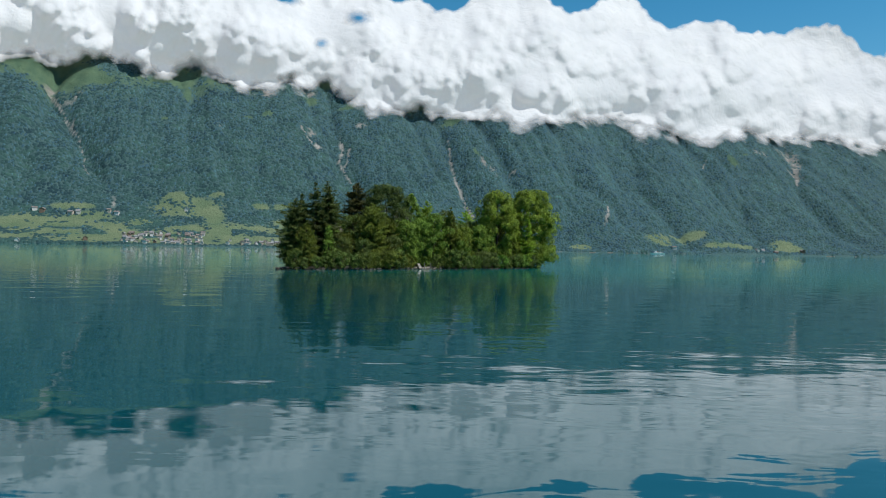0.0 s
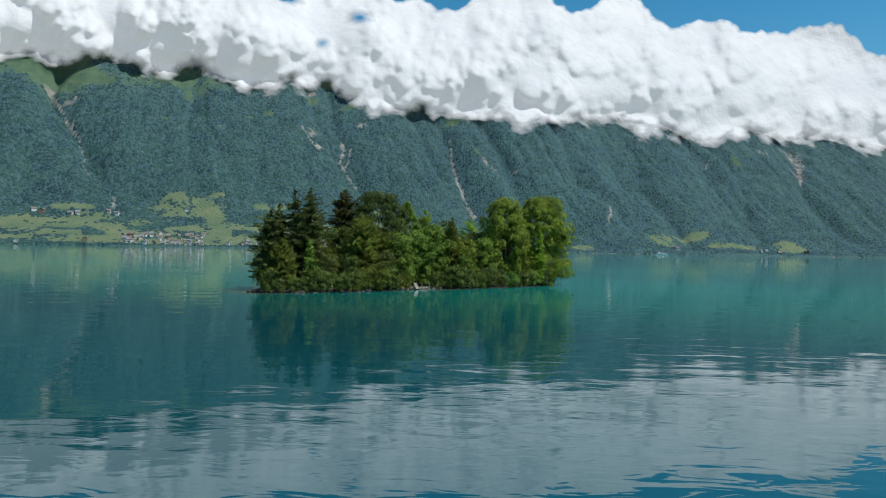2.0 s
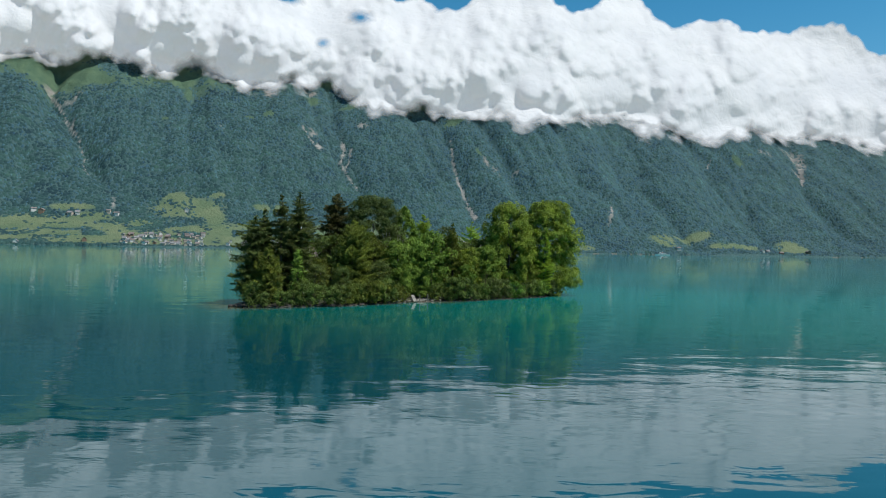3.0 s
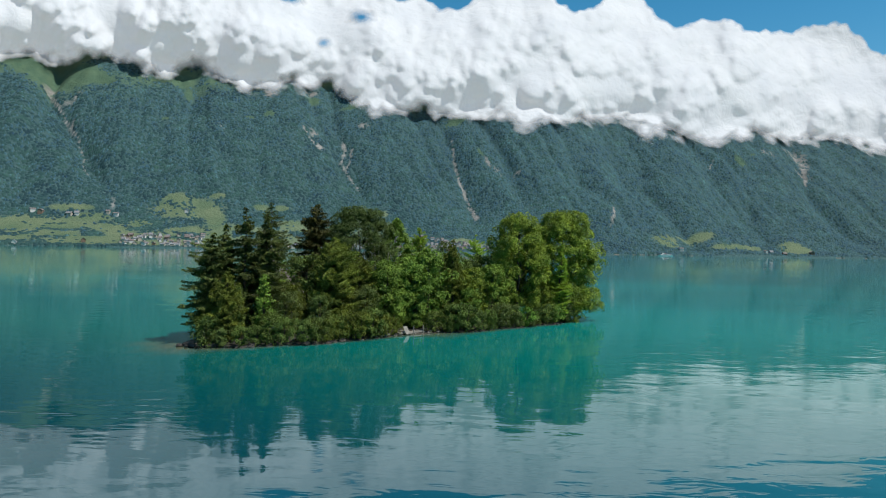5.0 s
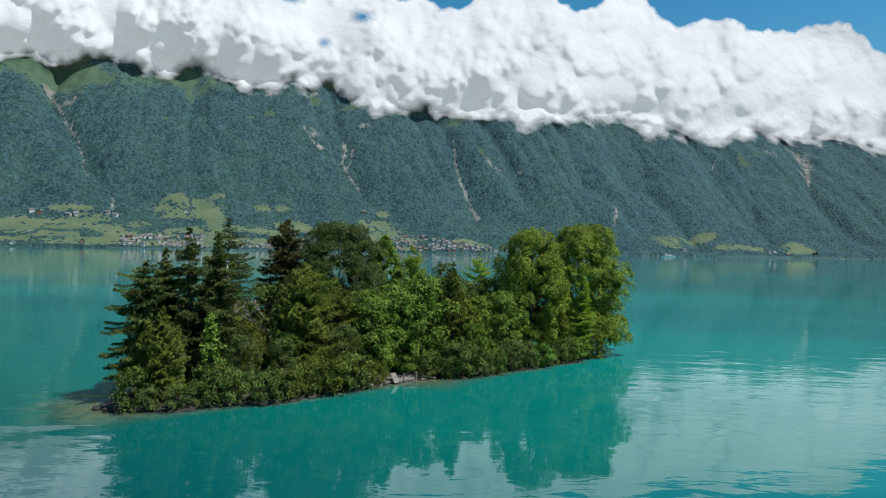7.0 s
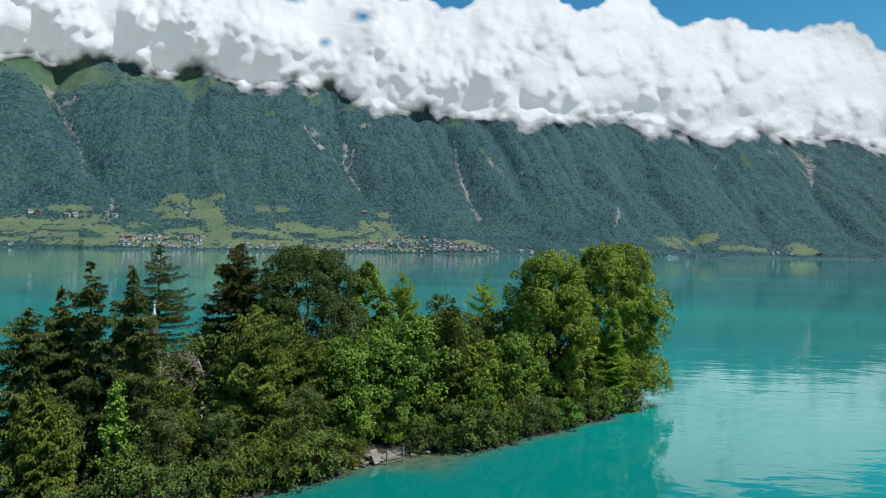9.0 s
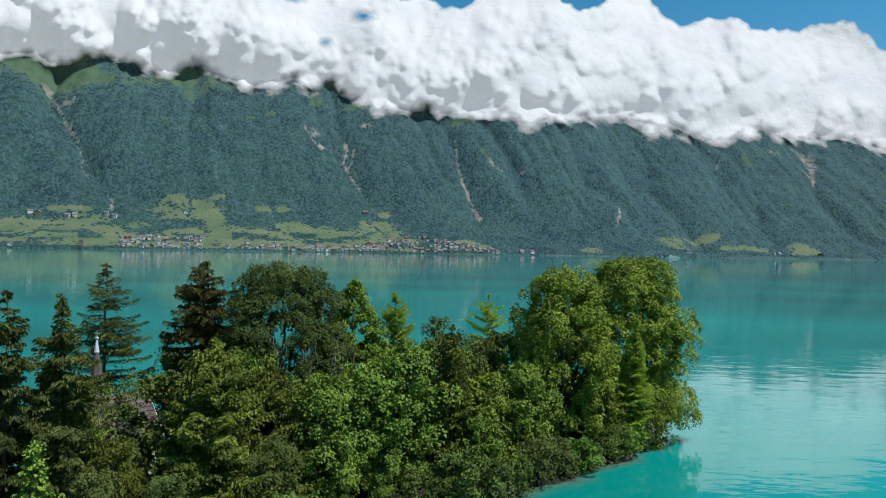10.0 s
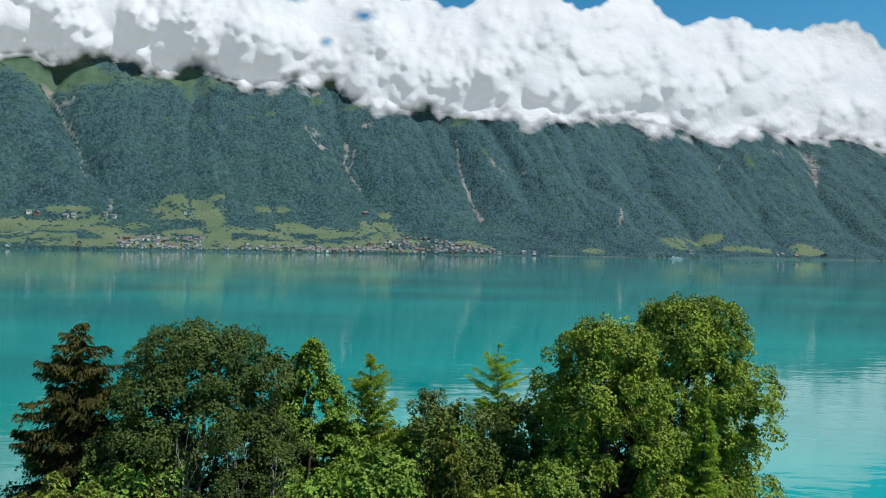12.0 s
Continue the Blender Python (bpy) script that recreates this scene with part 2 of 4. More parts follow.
def mountain_height(s, r):
    """Metres above the lake on the far side."""
    r = r + 24 * (fbm(s / 190, r * 0 + 3.7, 3, 5) - 0.45)
    foot = 60 + 270 / (1 + np.exp((s - 420) / 130)) + 70 * (fbm(s / 260, s * 0, 2, 9) - 0.4)
    steep = soft_ramp(r - foot, 45)
    h = 0.19 * r + 0.66 * steep + 1.2
    up = np.clip((r - foot + 30) / 300, 0, 1)
    sway = 34 * (fbm(s / 130, r / 130, 3, 21) - 0.47)
    for k, line in enumerate(VALLEYS):
        rows = np.array(line[::-1], float)
        off = s + sway - np.interp(r, rows[:, 1], rows[:, 0])
        wide = (75, 60, 55, 70, 60, 55, 75, 70, 85, 95, 100, 90, 110)[k]
        deep = (78, 30, 40, 52, 34, 48, 52, 52, 62, 78, 66, 52, 84)[k] * np.clip((r - rows[0, 1] + 110) / 220, 0, 1)
        h = h - deep * np.exp(-np.sqrt((off / wide) ** 2 + 0.01)) + deep * 0.04
    warp = s + 120 * (fbm(s / 300, r / 300, 3, 22) - 0.5)
    rib = np.abs(2 * value_noise(warp / 120, r / 900, 31) - 1)
    rib2 = np.abs(2 * value_noise(warp / 52 + 7, r / 300, 41) - 1)
    h = h + up * (32 * (rib - 0.4) + 11 * (rib2 - 0.4) + 72 * (fbm(s / 170, r / 190, 4, 51) - 0.47))
    cap = 1110 + 0 * s
    h = np.where(h > cap, cap + 0.25 * (h - cap), h)
    return np.where(r < 0, 0.25 * r, h + 3.5 * (fbm(s / 40, r / 40, 3, 61) - 0.45) * np.clip(r / 60, 0, 1))


# ---------- mesh helpers ----------
def mesh_from(name, verts, faces, material, smooth=False):
    """A mesh from arrays: verts (n, 3) and faces (m, 3) or (m, 4)."""
    verts, faces = np.asarray(verts, np.float32), np.asarray(faces, np.int32)
    me = bpy.data.meshes.new(name)
    me.vertices.add(len(verts))
    me.vertices.foreach_set("co", verts.ravel())
    me.loops.add(faces.size)
    me.loops.foreach_set("vertex_index", faces.ravel())
    me.polygons.add(len(faces))
    me.polygons.foreach_set("loop_start", np.arange(0, faces.size, faces.shape[1], dtype=np.int32))
    me.polygons.foreach_set("use_smooth", np.full(len(faces), smooth))
    me.update(calc_edges=True)
    me.materials.append(material)
    return me


def put_attribute(me, name, values):
    me.attributes.new(name, "FLOAT", "POINT").data.foreach_set("value", np.asarray(values, np.float32).ravel())


def part(name, bm, material, parent, label=""):
    """Links a bmesh, or a mesh, as one object under a thing or a part."""
    me = bm
    if isinstance(bm, bmesh.types.BMesh):
        me = bpy.data.meshes.new(name)
        bm.to_mesh(me)
        bm.free()
        me.materials.append(material)
    ob = new(name, me)
    ob.parent = parent
    if label:
        tagged(ob, label)
    return ob


def thing(name, m, label, category, group="", kind=""):
    ob = new(name)
    ob.matrix_world = m
    return tagged(ob, label, category, group, kind)


def grid_faces(rows, cols):
    k = np.arange(rows * cols).reshape(rows, cols)
    return np.stack([k[:-1, :-1], k[:-1, 1:], k[1:, 1:], k[1:, :-1]], -1).reshape(-1, 4)


def tube(paths, radii, sides=7):
    """Vertices and quads of tapered tubes along lists of points."""
    verts, faces, base = [], [], 0
    turn = np.linspace(0, 2 * np.pi, sides, endpoint=False)
    for path, radius in zip(paths, radii):
        path = np.asarray(path, float)
        way = np.gradient(path, axis=0)
        way /= np.linalg.norm(way, axis=1, keepdims=True) + 1e-9
        ref = np.where(np.abs(way[:, 2:3]) > 0.9, [[1.0, 0, 0]], [[0, 0, 1.0]])
        a = np.cross(way, ref)
        a /= np.linalg.norm(a, axis=1, keepdims=True) + 1e-9
        b = np.cross(way, a)
        ring = path[:, None] + np.asarray(radius)[:, None, None] * (np.cos(turn)[None, :, None] * a[:, None] + np.sin(turn)[None, :, None] * b[:, None])
        verts.append(ring.reshape(-1, 3))
        k = base + np.arange(len(path) * sides).reshape(len(path), sides)
        nxt = np.roll(k, -1, axis=1)
        faces.append(np.stack([k[:-1], nxt[:-1], nxt[1:], k[1:]], -1).reshape(-1, 4))
        base += len(path) * sides
    return np.concatenate(verts), np.concatenate(faces)


def leaves(centres, aims, normals, lengths, widths, fold=0.18):
    """One folded rhombic leaf for each row: base, left, tip and right corners."""
    aims = aims / (np.linalg.norm(aims, axis=1, keepdims=True) + 1e-9)
    side = np.cross(aims, normals)
    side /= np.linalg.norm(side, axis=1, keepdims=True) + 1e-9
    up = np.cross(side, aims)
    l, w = lengths[:, None], widths[:, None]
    base, tip = centres - aims * l * 0.5, centres + aims * l * 0.5 - up * l * 0.12
    mid = centres - aims * l * 0.06 + up * w * fold
    v = np.stack([base, mid - side * w * 0.5, tip, mid + side * w * 0.5], 1).reshape(-1, 3)
    k = np.arange(len(centres))[:, None] * 4
    f = np.concatenate([k + [0, 1, 2], k + [0, 2, 3]], 1).reshape(-1, 3)
    return v, f


def unit(v):
    return v / (np.linalg.norm(v, axis=-1, keepdims=True) + 1e-9)


# ---------- plants ----------
def bent_path(rng, start, end, steps=7, sag=0.0, wobble=0.05):
    start, end = np.asarray(start, float), np.asarray(end, float)
    u = np.linspace(0, 1, steps)[:, None]
    length = np.linalg.norm(end - start)
    path = start + (end - start) * u + rng.normal(0, wobble * length, (steps, 3)) * np.sin(np.pi * u)
    path[:, 2] += sag * length * np.sin(np.pi * u[:, 0])
    return path


def crown_lobes(seed, height, radius, low=0.12, count=36, shape="round", size=0.27):
    """Rounded billows (x, y, z, radius) set over the outline of a crown."""
    rng = np.random.default_rng(seed)
    rows = []
    for k in range(count):
        u = (k + 0.5) / count
        if shape == "cone":
            u = 0.99 * u
            outline = radius * (1 - u) ** 0.8 + 0.05
        elif shape == "bell":
            outline = radius * math.sqrt(max(0.04, 1 - ((u - 0.3) / 0.71) ** 2))
        elif shape == "column":
            outline = radius * min(1.0, 0.72 + 1.6 * u) * math.sqrt(max(0.03, 1 - (max(0, u - 0.5) / 0.52) ** 2.2))
        else:
            outline = radius * math.sqrt(max(0.03, 1 - (2 * u - 1.0) ** 2 * 0.97))
        lump = radius * size * rng.uniform(0.75, 1.3) * (1 if shape != "cone" else max(0.25, 1.2 - u))
        turn = 2.399 * k + rng.uniform(-0.5, 0.5)
        out = max(0.0, outline - lump * 0.62) * (rng.uniform(0.88, 1.06) if shape == "cone" else rng.uniform(0.62, 1.14))
        z = height * (low + (1 - low) * u)
        rows.append((out * math.cos(turn), out * math.sin(turn), min(max(z, lump * 0.6), height - lump * 0.75), lump))
    return rows


def broadleaf_meshes(seed, height, lobes, leaf, bark, clump=0.46, spacing=0.56, per=21, leaf_size=0.26, trunk_radius=0.2, limbs=9, bare=0.16, core=20, slim=1.0):
    """Trunk with limbs, and a crown of leaves set in rosettes over its billows."""
    rng = np.random.default_rng(seed)
    lobes = np.asarray(lobes, float)
    axis_r = np.hypot(lobes[:, 0], lobes[:, 1]) + 1e-6
    parts = []
    for lobe, far in zip(lobes, axis_r):
        n = max(6, int(4 * np.pi * lobe[3] ** 2 / spacing**2))
        d = unit(rng.normal(size=(n, 3)))
        outward = np.array([lobe[0] / far, lobe[1] / far, 0.35]) * min(1, far)
        d = d[(d @ outward > -0.45) & (d[:, 2] > -0.2)]
        p = lobe[:3] + d * [1, 1, 0.64] * (lobe[3] * rng.uniform(0.76, 1.2, len(d)))[:, None]
        buried = np.zeros(len(p), bool)
        for other in lobes:
            if other is not lobe:
                buried |= ((p - other[:3]) ** 2).sum(1) < (0.72 * other[3]) ** 2
        buried |= rng.random(len(p)) < bare
        parts.append(np.concatenate([p, d], 1)[~buried])
    rows = np.concatenate(parts)
    rows = rows[rows[:, 2] > 0.1]
    pos, out = rows[:, :3], unit(rows[:, 3:] + [0, 0, 0.3])
    scale = rng.uniform(0.7, 1.3, len(pos))
    n = len(pos) * per
    which = np.repeat(np.arange(len(pos)), per)
    # every tuft is a small dome of leaves, turned outwards, with a dark crease round it
    spread = rng.normal(size=(n, 3))
    spread -= out[which] * (spread * out[which]).sum(1)[:, None]
    spread = unit(spread) * (rng.random(n) ** 0.55)[:, None]
    wide = (clump * scale[which])[:, None]
    arch = 1 - 1.5 * (spread**2).sum(1)[:, None]
    where = pos[which] + spread * wide + out[which] * (wide * 0.5 * arch + 0.05 * rng.normal(size=(n, 1)))
    where[:, 2] -= 0.22 * wide[:, 0] * (spread**2).sum(1)
    normal = unit(out[which] * 0.8 + spread * 0.75 + [0, 0, 0.35] + rng.normal(0, 0.2, (n, 3)))
    aim = unit(spread + out[which] * 0.2 + rng.normal(0, 0.3, (n, 3)) - [0, 0, 0.3])
    size = leaf_size * rng.uniform(0.65, 1.3, n)
    # larger leaves deeper in the crown
    m = len(lobes) * core * 3
    deep = np.repeat(np.arange(len(lobes)), core * 3)
    inner = lobes[deep, :3] * [0.8, 0.8, 1] + unit(rng.normal(size=(m, 3))) * (lobes[deep, 3] * rng.uniform(0.1, 0.58, m))[:, None]
    where = np.concatenate([where, inner])
    normal = np.concatenate([normal, unit(rng.normal(size=(m, 3)) + [0, 0, 0.4])])
    aim = np.concatenate([aim, unit(rng.normal(size=(m, 3)))])
    size = np.concatenate([size, rng.uniform(1.5, 2.4, m) * leaf_size])
    keep = where[:, 2] > 0.02
    v, f = leaves(where[keep], aim[keep], normal[keep], size[keep], slim * size[keep] * rng.uniform(0.62, 0.95, keep.sum()))
    crown = mesh_from("crown", v, f, leaf)
    path = bent_path(rng, (0, 0, -0.4), (rng.normal(0, 0.2), rng.normal(0, 0.2), height * 0.88), 9, 0, 0.012)
    paths, radii = [path], [np.linspace(trunk_radius, trunk_radius * 0.12, 9)]
    for k, lobe in enumerate(lobes[rng.permutation(len(lobes))][:limbs]):
        u = np.clip((lobe[2] / height) * rng.uniform(0.5, 0.85), 0.05, 0.85)
        start = path[int(u * 8)]
        paths.append(bent_path(rng, start, lobe[:3], 6, 0.06, 0.04))
        radii.append(np.linspace(max(0.02, trunk_radius * (1 - u) * 0.45), 0.012, 6))
    wood = [mesh_from("trunk" if k == 0 else "limb", *tube([p], [r], 6), bark, True) for k, (p, r) in enumerate(zip(paths, radii))]
    return wood[0], crown, wood[1:]


def conifer_meshes(seed, height, radius, leaf, bark, low=0.12, whorl=0.42, arms=6, rise=0.15, hang=0.35, skip=0.12, blade=0.27, per=5, taper=0.85, step=0.11, trunk_radius=0.2, side_len=0.42, rough_edge=0.3, width=0.3):
    """Straight trunk, whorls of arms with hanging twigs, each twig a few needle blades."""
    rng = np.random.default_rng(seed)
    trunk = bent_path(rng, (0, 0, -0.4), (rng.normal(0, 0.15), rng.normal(0, 0.15), height), 10, 0, 0.006)
    paths, radii = [trunk], [np.linspace(trunk_radius, 0.015, 10)]
    c_list, a_list, n_list, l_list = [], [], [], []
    z = height * low
    side_bias = rng.uniform(0, 2 * np.pi)
    while z < height - 0.1:
        u = z / height
        reach = radius * max(0.05, (1 - u)) ** taper * (1 if u > low + 0.12 else 0.8) * min(1.0, max(0.3, (height - z) / 1.6))
        turn0 = rng.uniform(0, 2 * np.pi)
        for k in range(arms if u < 0.9 else 4):
            if rng.random() < skip:
                continue
            turn = turn0 + 2 * np.pi * k / arms + rng.normal(0, 0.3)
            sag = hang * rng.uniform(0.5, 1.5)
            length = reach * rng.uniform(1 - rough_edge, 1 + rough_edge * 0.6) * (1 + 0.15 * np.cos(turn - side_bias))
            way = np.array([np.cos(turn), np.sin(turn), 0])
            m = max(4, int(length / step))
            w = np.linspace(0, 1, m)
            centre = trunk[min(9, int(u * 9.99))] * [1, 1, 0] + [0, 0, z + rng.uniform(-0.55, 0.55)]
            lift = rise * (0.4 + u) * 1.4
            arm = centre + way * (w * length)[:, None]
            arm[:, 2] += length * (lift * w - sag * w**1.5 + sag * 0.55 * w**3)
            paths.append(arm[:: max(1, m // 4)][:5] if m >= 8 else arm[[0, m // 2, m - 1]])
            radii.append(np.linspace(0.035 * (1 - u) + 0.012, 0.006, len(paths[-1])))
            side = np.array([-way[1], way[0], 0])
            for i in range(1, m):
                span = side_len * (0.35 + 0.65 * np.sin(np.pi * min(1, w[i] * 0.9 + 0.12))) * rng.uniform(0.6, 1.2)
                span = min(span, 0.5 * length + 0.08)
                for s in (-1, 1):
                    for j in range(per):
                        q = (j + rng.uniform(0.2, 0.9)) / per
                        c_list.append(arm[i] + side * s * span * q + way * span * q * 0.4 - [0, 0, hang * span * q * rng.uniform(0.1, 2.2)])
                        a_list.append(side * s * 0.8 + way * 0.75 - [0, 0, hang * (0.5 + q)] + rng.normal(0, 0.4, 3))
                        n_list.append(np.array([0, 0, 1.0]) + rng.normal(0, 0.6, 3))
                        l_list.append(blade * rng.uniform(0.7, 1.3))
            c_list.append(arm[-1]); a_list.append(way + [0, 0, 0.15]); n_list.append(np.array([0, 0, 1.0])); l_list.append(blade * 1.2)
        z += whorl * (1 - 0.45 * u) * rng.uniform(0.8, 1.2)
    top = np.array([trunk[-1][0], trunk[-1][1], height])
    for k in range(14):
        turn = rng.uniform(0, 2 * np.pi)
        c_list.append(top - [0, 0, 0.05 * k]); a_list.append(np.array([np.cos(turn) * 0.6, np.sin(turn) * 0.6, 0.9])); n_list.append(np.array([0.2, 0.1, 1.0])); l_list.append(blade)
    l = np.array(l_list)
    v, f = leaves(np.array(c_list), np.array(a_list), np.array(n_list), l, l * width * np.random.default_rng(seed).uniform(0.7, 1.3, len(l)), 0.3)
    stem, arms_mesh = mesh_from("trunk", *tube(paths[:1], radii[:1], 7), bark, True), mesh_from("branches", *tube(paths[1:], radii[1:], 4), bark, True)
    return stem, mesh_from("crown", v, f, leaf), [arms_mesh]


ISLAND_AT, U_WAY, V_WAY = (-25.0, 96.0), (0.79, 0.613), (-0.613, 0.79)


def on_island(u, v):
    return ISLAND_AT[0] + u * U_WAY[0] + v * V_WAY[0], ISLAND_AT[1] + u * U_WAY[1] + v * V_WAY[1]


def island_edges(u):
    """Front and back edge of the island at u metres from its low end."""
    k = np.clip((u - 0.9) / 53.6, 0, 1)
    round_end = np.sqrt(np.clip(1 - (2 * k - 1) ** 6, 0, 1))
    front = -1.2 * np.exp(-(((u - 12) / 8) ** 2)) + 0.9 * np.exp(-(((u - 26) / 2.5) ** 2)) - 0.7 * np.exp(-(((u - 34) / 5) ** 2)) + 0.35 * np.sin(u * 0.9) * round_end
    mid = 3.6 + 3.9 * k
    back = 19.0 * np.clip(1 - (1.9 * k - 1.05) ** 2 * 0.55, 0.3, 1) + 0.4 * np.sin(u * 0.7)
    return mid + (front - mid) * round_end, mid + (back - mid) * round_end


def ground_height(u, v):
    front, back = island_edges(u)
    inside = np.minimum(v - front, back - v)
    ends = np.minimum(u - 0.6, 54.8 - u)
    d = np.minimum(inside, ends)
    bump = 0.25 * (fbm(u / 2.2, v / 2.2, 3, 77) - 0.45)
    return np.where(d > 0, 0.05 + 0.5 * (1 - np.exp(-d / 2.0)) + bump * np.clip(d, 0, 1), np.maximum(-1.6, 0.1 + 0.45 * d))


def plant(name, meshes, u, v, label, category, turn=0.0, scale=1.0, group="", sink=0.05):
    x, y = on_island(u, v)
    ob = thing(name, pose(x, y, float(ground_height(np.array(u), np.array(v))) - sink, 0, 0, turn), label, category, group)
    ob.scale = (scale, scale, scale)
    part("trunk", meshes[0], None, ob)
    part("crown", meshes[1], None, ob)
    for me in meshes[2]:
        limb = part("branch" if me.name.startswith("branches") else "limb", me, None, ob)
        if limb.name.startswith("branch"):
            tagged(limb, kind="stuff")
    return ob


# ---------- the lake ----------
def build_lake():
    ys = np.concatenate([np.linspace(-3500, -350, 8), np.linspace(-250, 20, 6), np.arange(24, 200, 1.6), np.linspace(205, 900, 40), np.linspace(950, 4000, 40)])
    xs = np.concatenate([np.linspace(-3500, -150, 30), np.arange(-140, 140, 2.2), np.linspace(150, 4000, 30)])
    gx, gy = np.meshgrid(xs, ys)
    u = (gx - ISLAND_AT[0]) * U_WAY[0] + (gy - ISLAND_AT[1]) * U_WAY[1]
    v = (gx - ISLAND_AT[0]) * V_WAY[0] + (gy - ISLAND_AT[1]) * V_WAY[1]
    front, back = island_edges(np.clip(u, 1.1, 54.3))
    off = np.maximum(np.maximum(front - v, v - back), np.maximum(0.9 - u, u - 54.5))
    reach = 1.1 + 4.6 * np.exp(-(((u - 27.5) / 3.2) ** 2)) + 4.6 * np.exp(-(((u + 0) / 4) ** 2))
    shoal = np.clip(1 - off / reach, 0, 1) * 0.9
    open_lake = np.clip((gy + 0.4 * gx - 62) / 100, 0, 1) ** 1.1
    me = mesh_from("lake", np.stack([gx, gy, gx * 0], -1).reshape(-1, 3), grid_faces(len(ys), len(xs)), WATER, True)
    put_attribute(me, "shoal", shoal)
    put_attribute(me, "open_lake", open_lake)
    tagged(new("water", me), "clear turquoise mountain lake with fine wind ripples", "water", kind="structure")


build_lake()


# ---------- the far shore ----------

# Meadows and rock on the far side: s, r, half length along the shore, half length up the slope.
LOW_MEADOWS = [(-1369, 270, 198, 67), (-1234, 319, 85, 28), (-1157, 243, 73, 60), (-922, 390, 149, 66), (-1070, 293, 46, 38), (-828, 332, 45, 64), (-971, 441, 47, 29), (-659, 421, 39, 20), (-587, 417, 39, 17), (-818, 453, 39, 14), (-1291, 370, 87, 20), (-1166, 67, 113, 37)]
MID_MEADOWS = [(-559, 309, 83, 55), (-480, 292, 104, 45), (-379, 278, 126, 37), (-241, 326, 86, 50), (-197, 414, 33, 26), (-277, 359, 43, 17), (60, 161, 63, 60), (78, 121, 73, 40), (-674, 111, 115, 55), (-797, 109, 95, 44)]
RIGHT_MEADOWS = [(938, 105, 72, 45), (1109, 141, 111, 26), (1205, 69, 75, 22), (1331, 76, 104, 33), (1619, 83, 97, 60), (533, 69, 55, 37)]
HIGH_MEADOWS = [(-1552, 1126, 150, 95), (-1430, 1115, 90, 50), (-959, 1150, 80, 60), (-1060, 1140, 75, 22), (-933, 1071, 26, 60), (-1020, 872, 28, 12), (-589, 923, 34, 24), (-675, 899, 24, 9), (1839, 661, 30, 42), (1946, 679, 28, 10), (322, 955, 70, 40), (152, 1116, 90, 35), (-478, 1276, 60, 40), (-253, 1268, 75, 40), (-358, 1133, 45, 40), (-191, 1066, 60, 24), (342, 690, 14, 34)]
ROCK_FACES = [(-1478, 1055, 32, 36), (-1385, 955, 48, 32), (-1359, 847, 17, 36), (-399, 849, 24, 46), (-386, 771, 24, 26), (-575, 1095, 40, 40), (-364, 1190, 55, 26), (-158, 926, 36, 20), (2075, 711, 60, 36), (2340, 771, 85, 62), (2242, 622, 32, 60), (385, 583, 24, 34), (358, 634, 14, 34), (470, 558, 22, 16), (765, 225, 9, 30)]
GULLIES = [[(-1510, 1044, 5), (-1469, 1007, 6), (-1418, 917, 4), (-1374, 840, 4), (-1332, 765, 3), (-1293, 681, 2), (-1292, 605, 6), (-1271, 565, 5)], [(-1171, 435, 5), (-1162, 367, 5)], [(-264, 867, 9), (-273, 793, 8), (-298, 740, 6), (-279, 661, 7), (-251, 583, 6)], [(-240, 795, 6), (-258, 741, 5), (-278, 712, 4)], [(258, 845, 4), (231, 729, 6), (203, 581, 9), (210, 509, 9), (207, 394, 13)], [(2357, 727, 30), (2174, 542, 12)], [(-809, 839, 4), (-787, 806, 3)], [(-448, 863, 5), (-393, 757, 5)], [(1596, 618, 4), (1649, 647, 4)], [(809, 295, 5), (760, 222, 8), (715, 173, 5)]]
# Rows of trees between the fields: s, r and half width.
HEDGES = [[(-1446, 334, 16), (-1381, 326, 18), (-1330, 311, 16), (-1289, 352, 14)], [(-1275, 321, 8), (-1234, 321, 9), (-1212, 340, 12)], [(-1353, 267, 6), (-1292, 276, 7)], [(-1227, 278, 6), (-1163, 292, 10)], [(-1293, 114, 10), (-1240, 151, 10)], [(-1224, 152, 14), (-1196, 172, 10)], [(-1156, 446, 24), (-1104, 381, 30), (-1044, 293, 34), (-994, 169, 22)], [(-1140, 309, 12), (-1054, 205, 20), (-967, 138, 14), (-899, 92, 12)], [(-1024, 381, 14), (-987, 367, 14)], [(-924, 425, 22), (-894, 299, 16), (-848, 237, 14)], [(-1428, 134, 26), (-1365, 177, 24)], [(-639, 302, 26), (-585, 254, 16), (-556, 253, 14)]]
HEDGES += [[(-477, 318, 10), (-356, 294, 12)], [(-530, 157, 16), (-485, 141, 12)], [(-291, 398, 12), (-260, 343, 8), (-221, 239, 14)], [(926, 127, 10), (972, 78, 9), (1097, 127, 12)], [(884, 107, 6), (912, 73, 6)], [(1192, 54, 8), (1257, 31, 8)], [(1474, 66, 12), (1585, 111, 8)], [(-1440, 20, 22), (-1230, 20, 16)], [(-760, 180, 36), (-700, 200, 40), (-640, 190, 14)], [(-980, 416, 16), (-923, 381, 14)]]


def patches(s, r, rows, edge=0.35):
    """How far each point lies within a set of ragged ellipses, 0 to 1."""
    wob = 0.4 * (fbm(s / 55, r / 45, 4, 91) - 0.47)
    best = np.zeros_like(s)
    for cs, cr, a, b in rows:
        d = np.sqrt(((s - cs) / a) ** 2 + ((r - cr) / b) ** 2) + wob
        best = np.maximum(best, np.clip((1.05 - d) / edge, 0, 1))
    return best


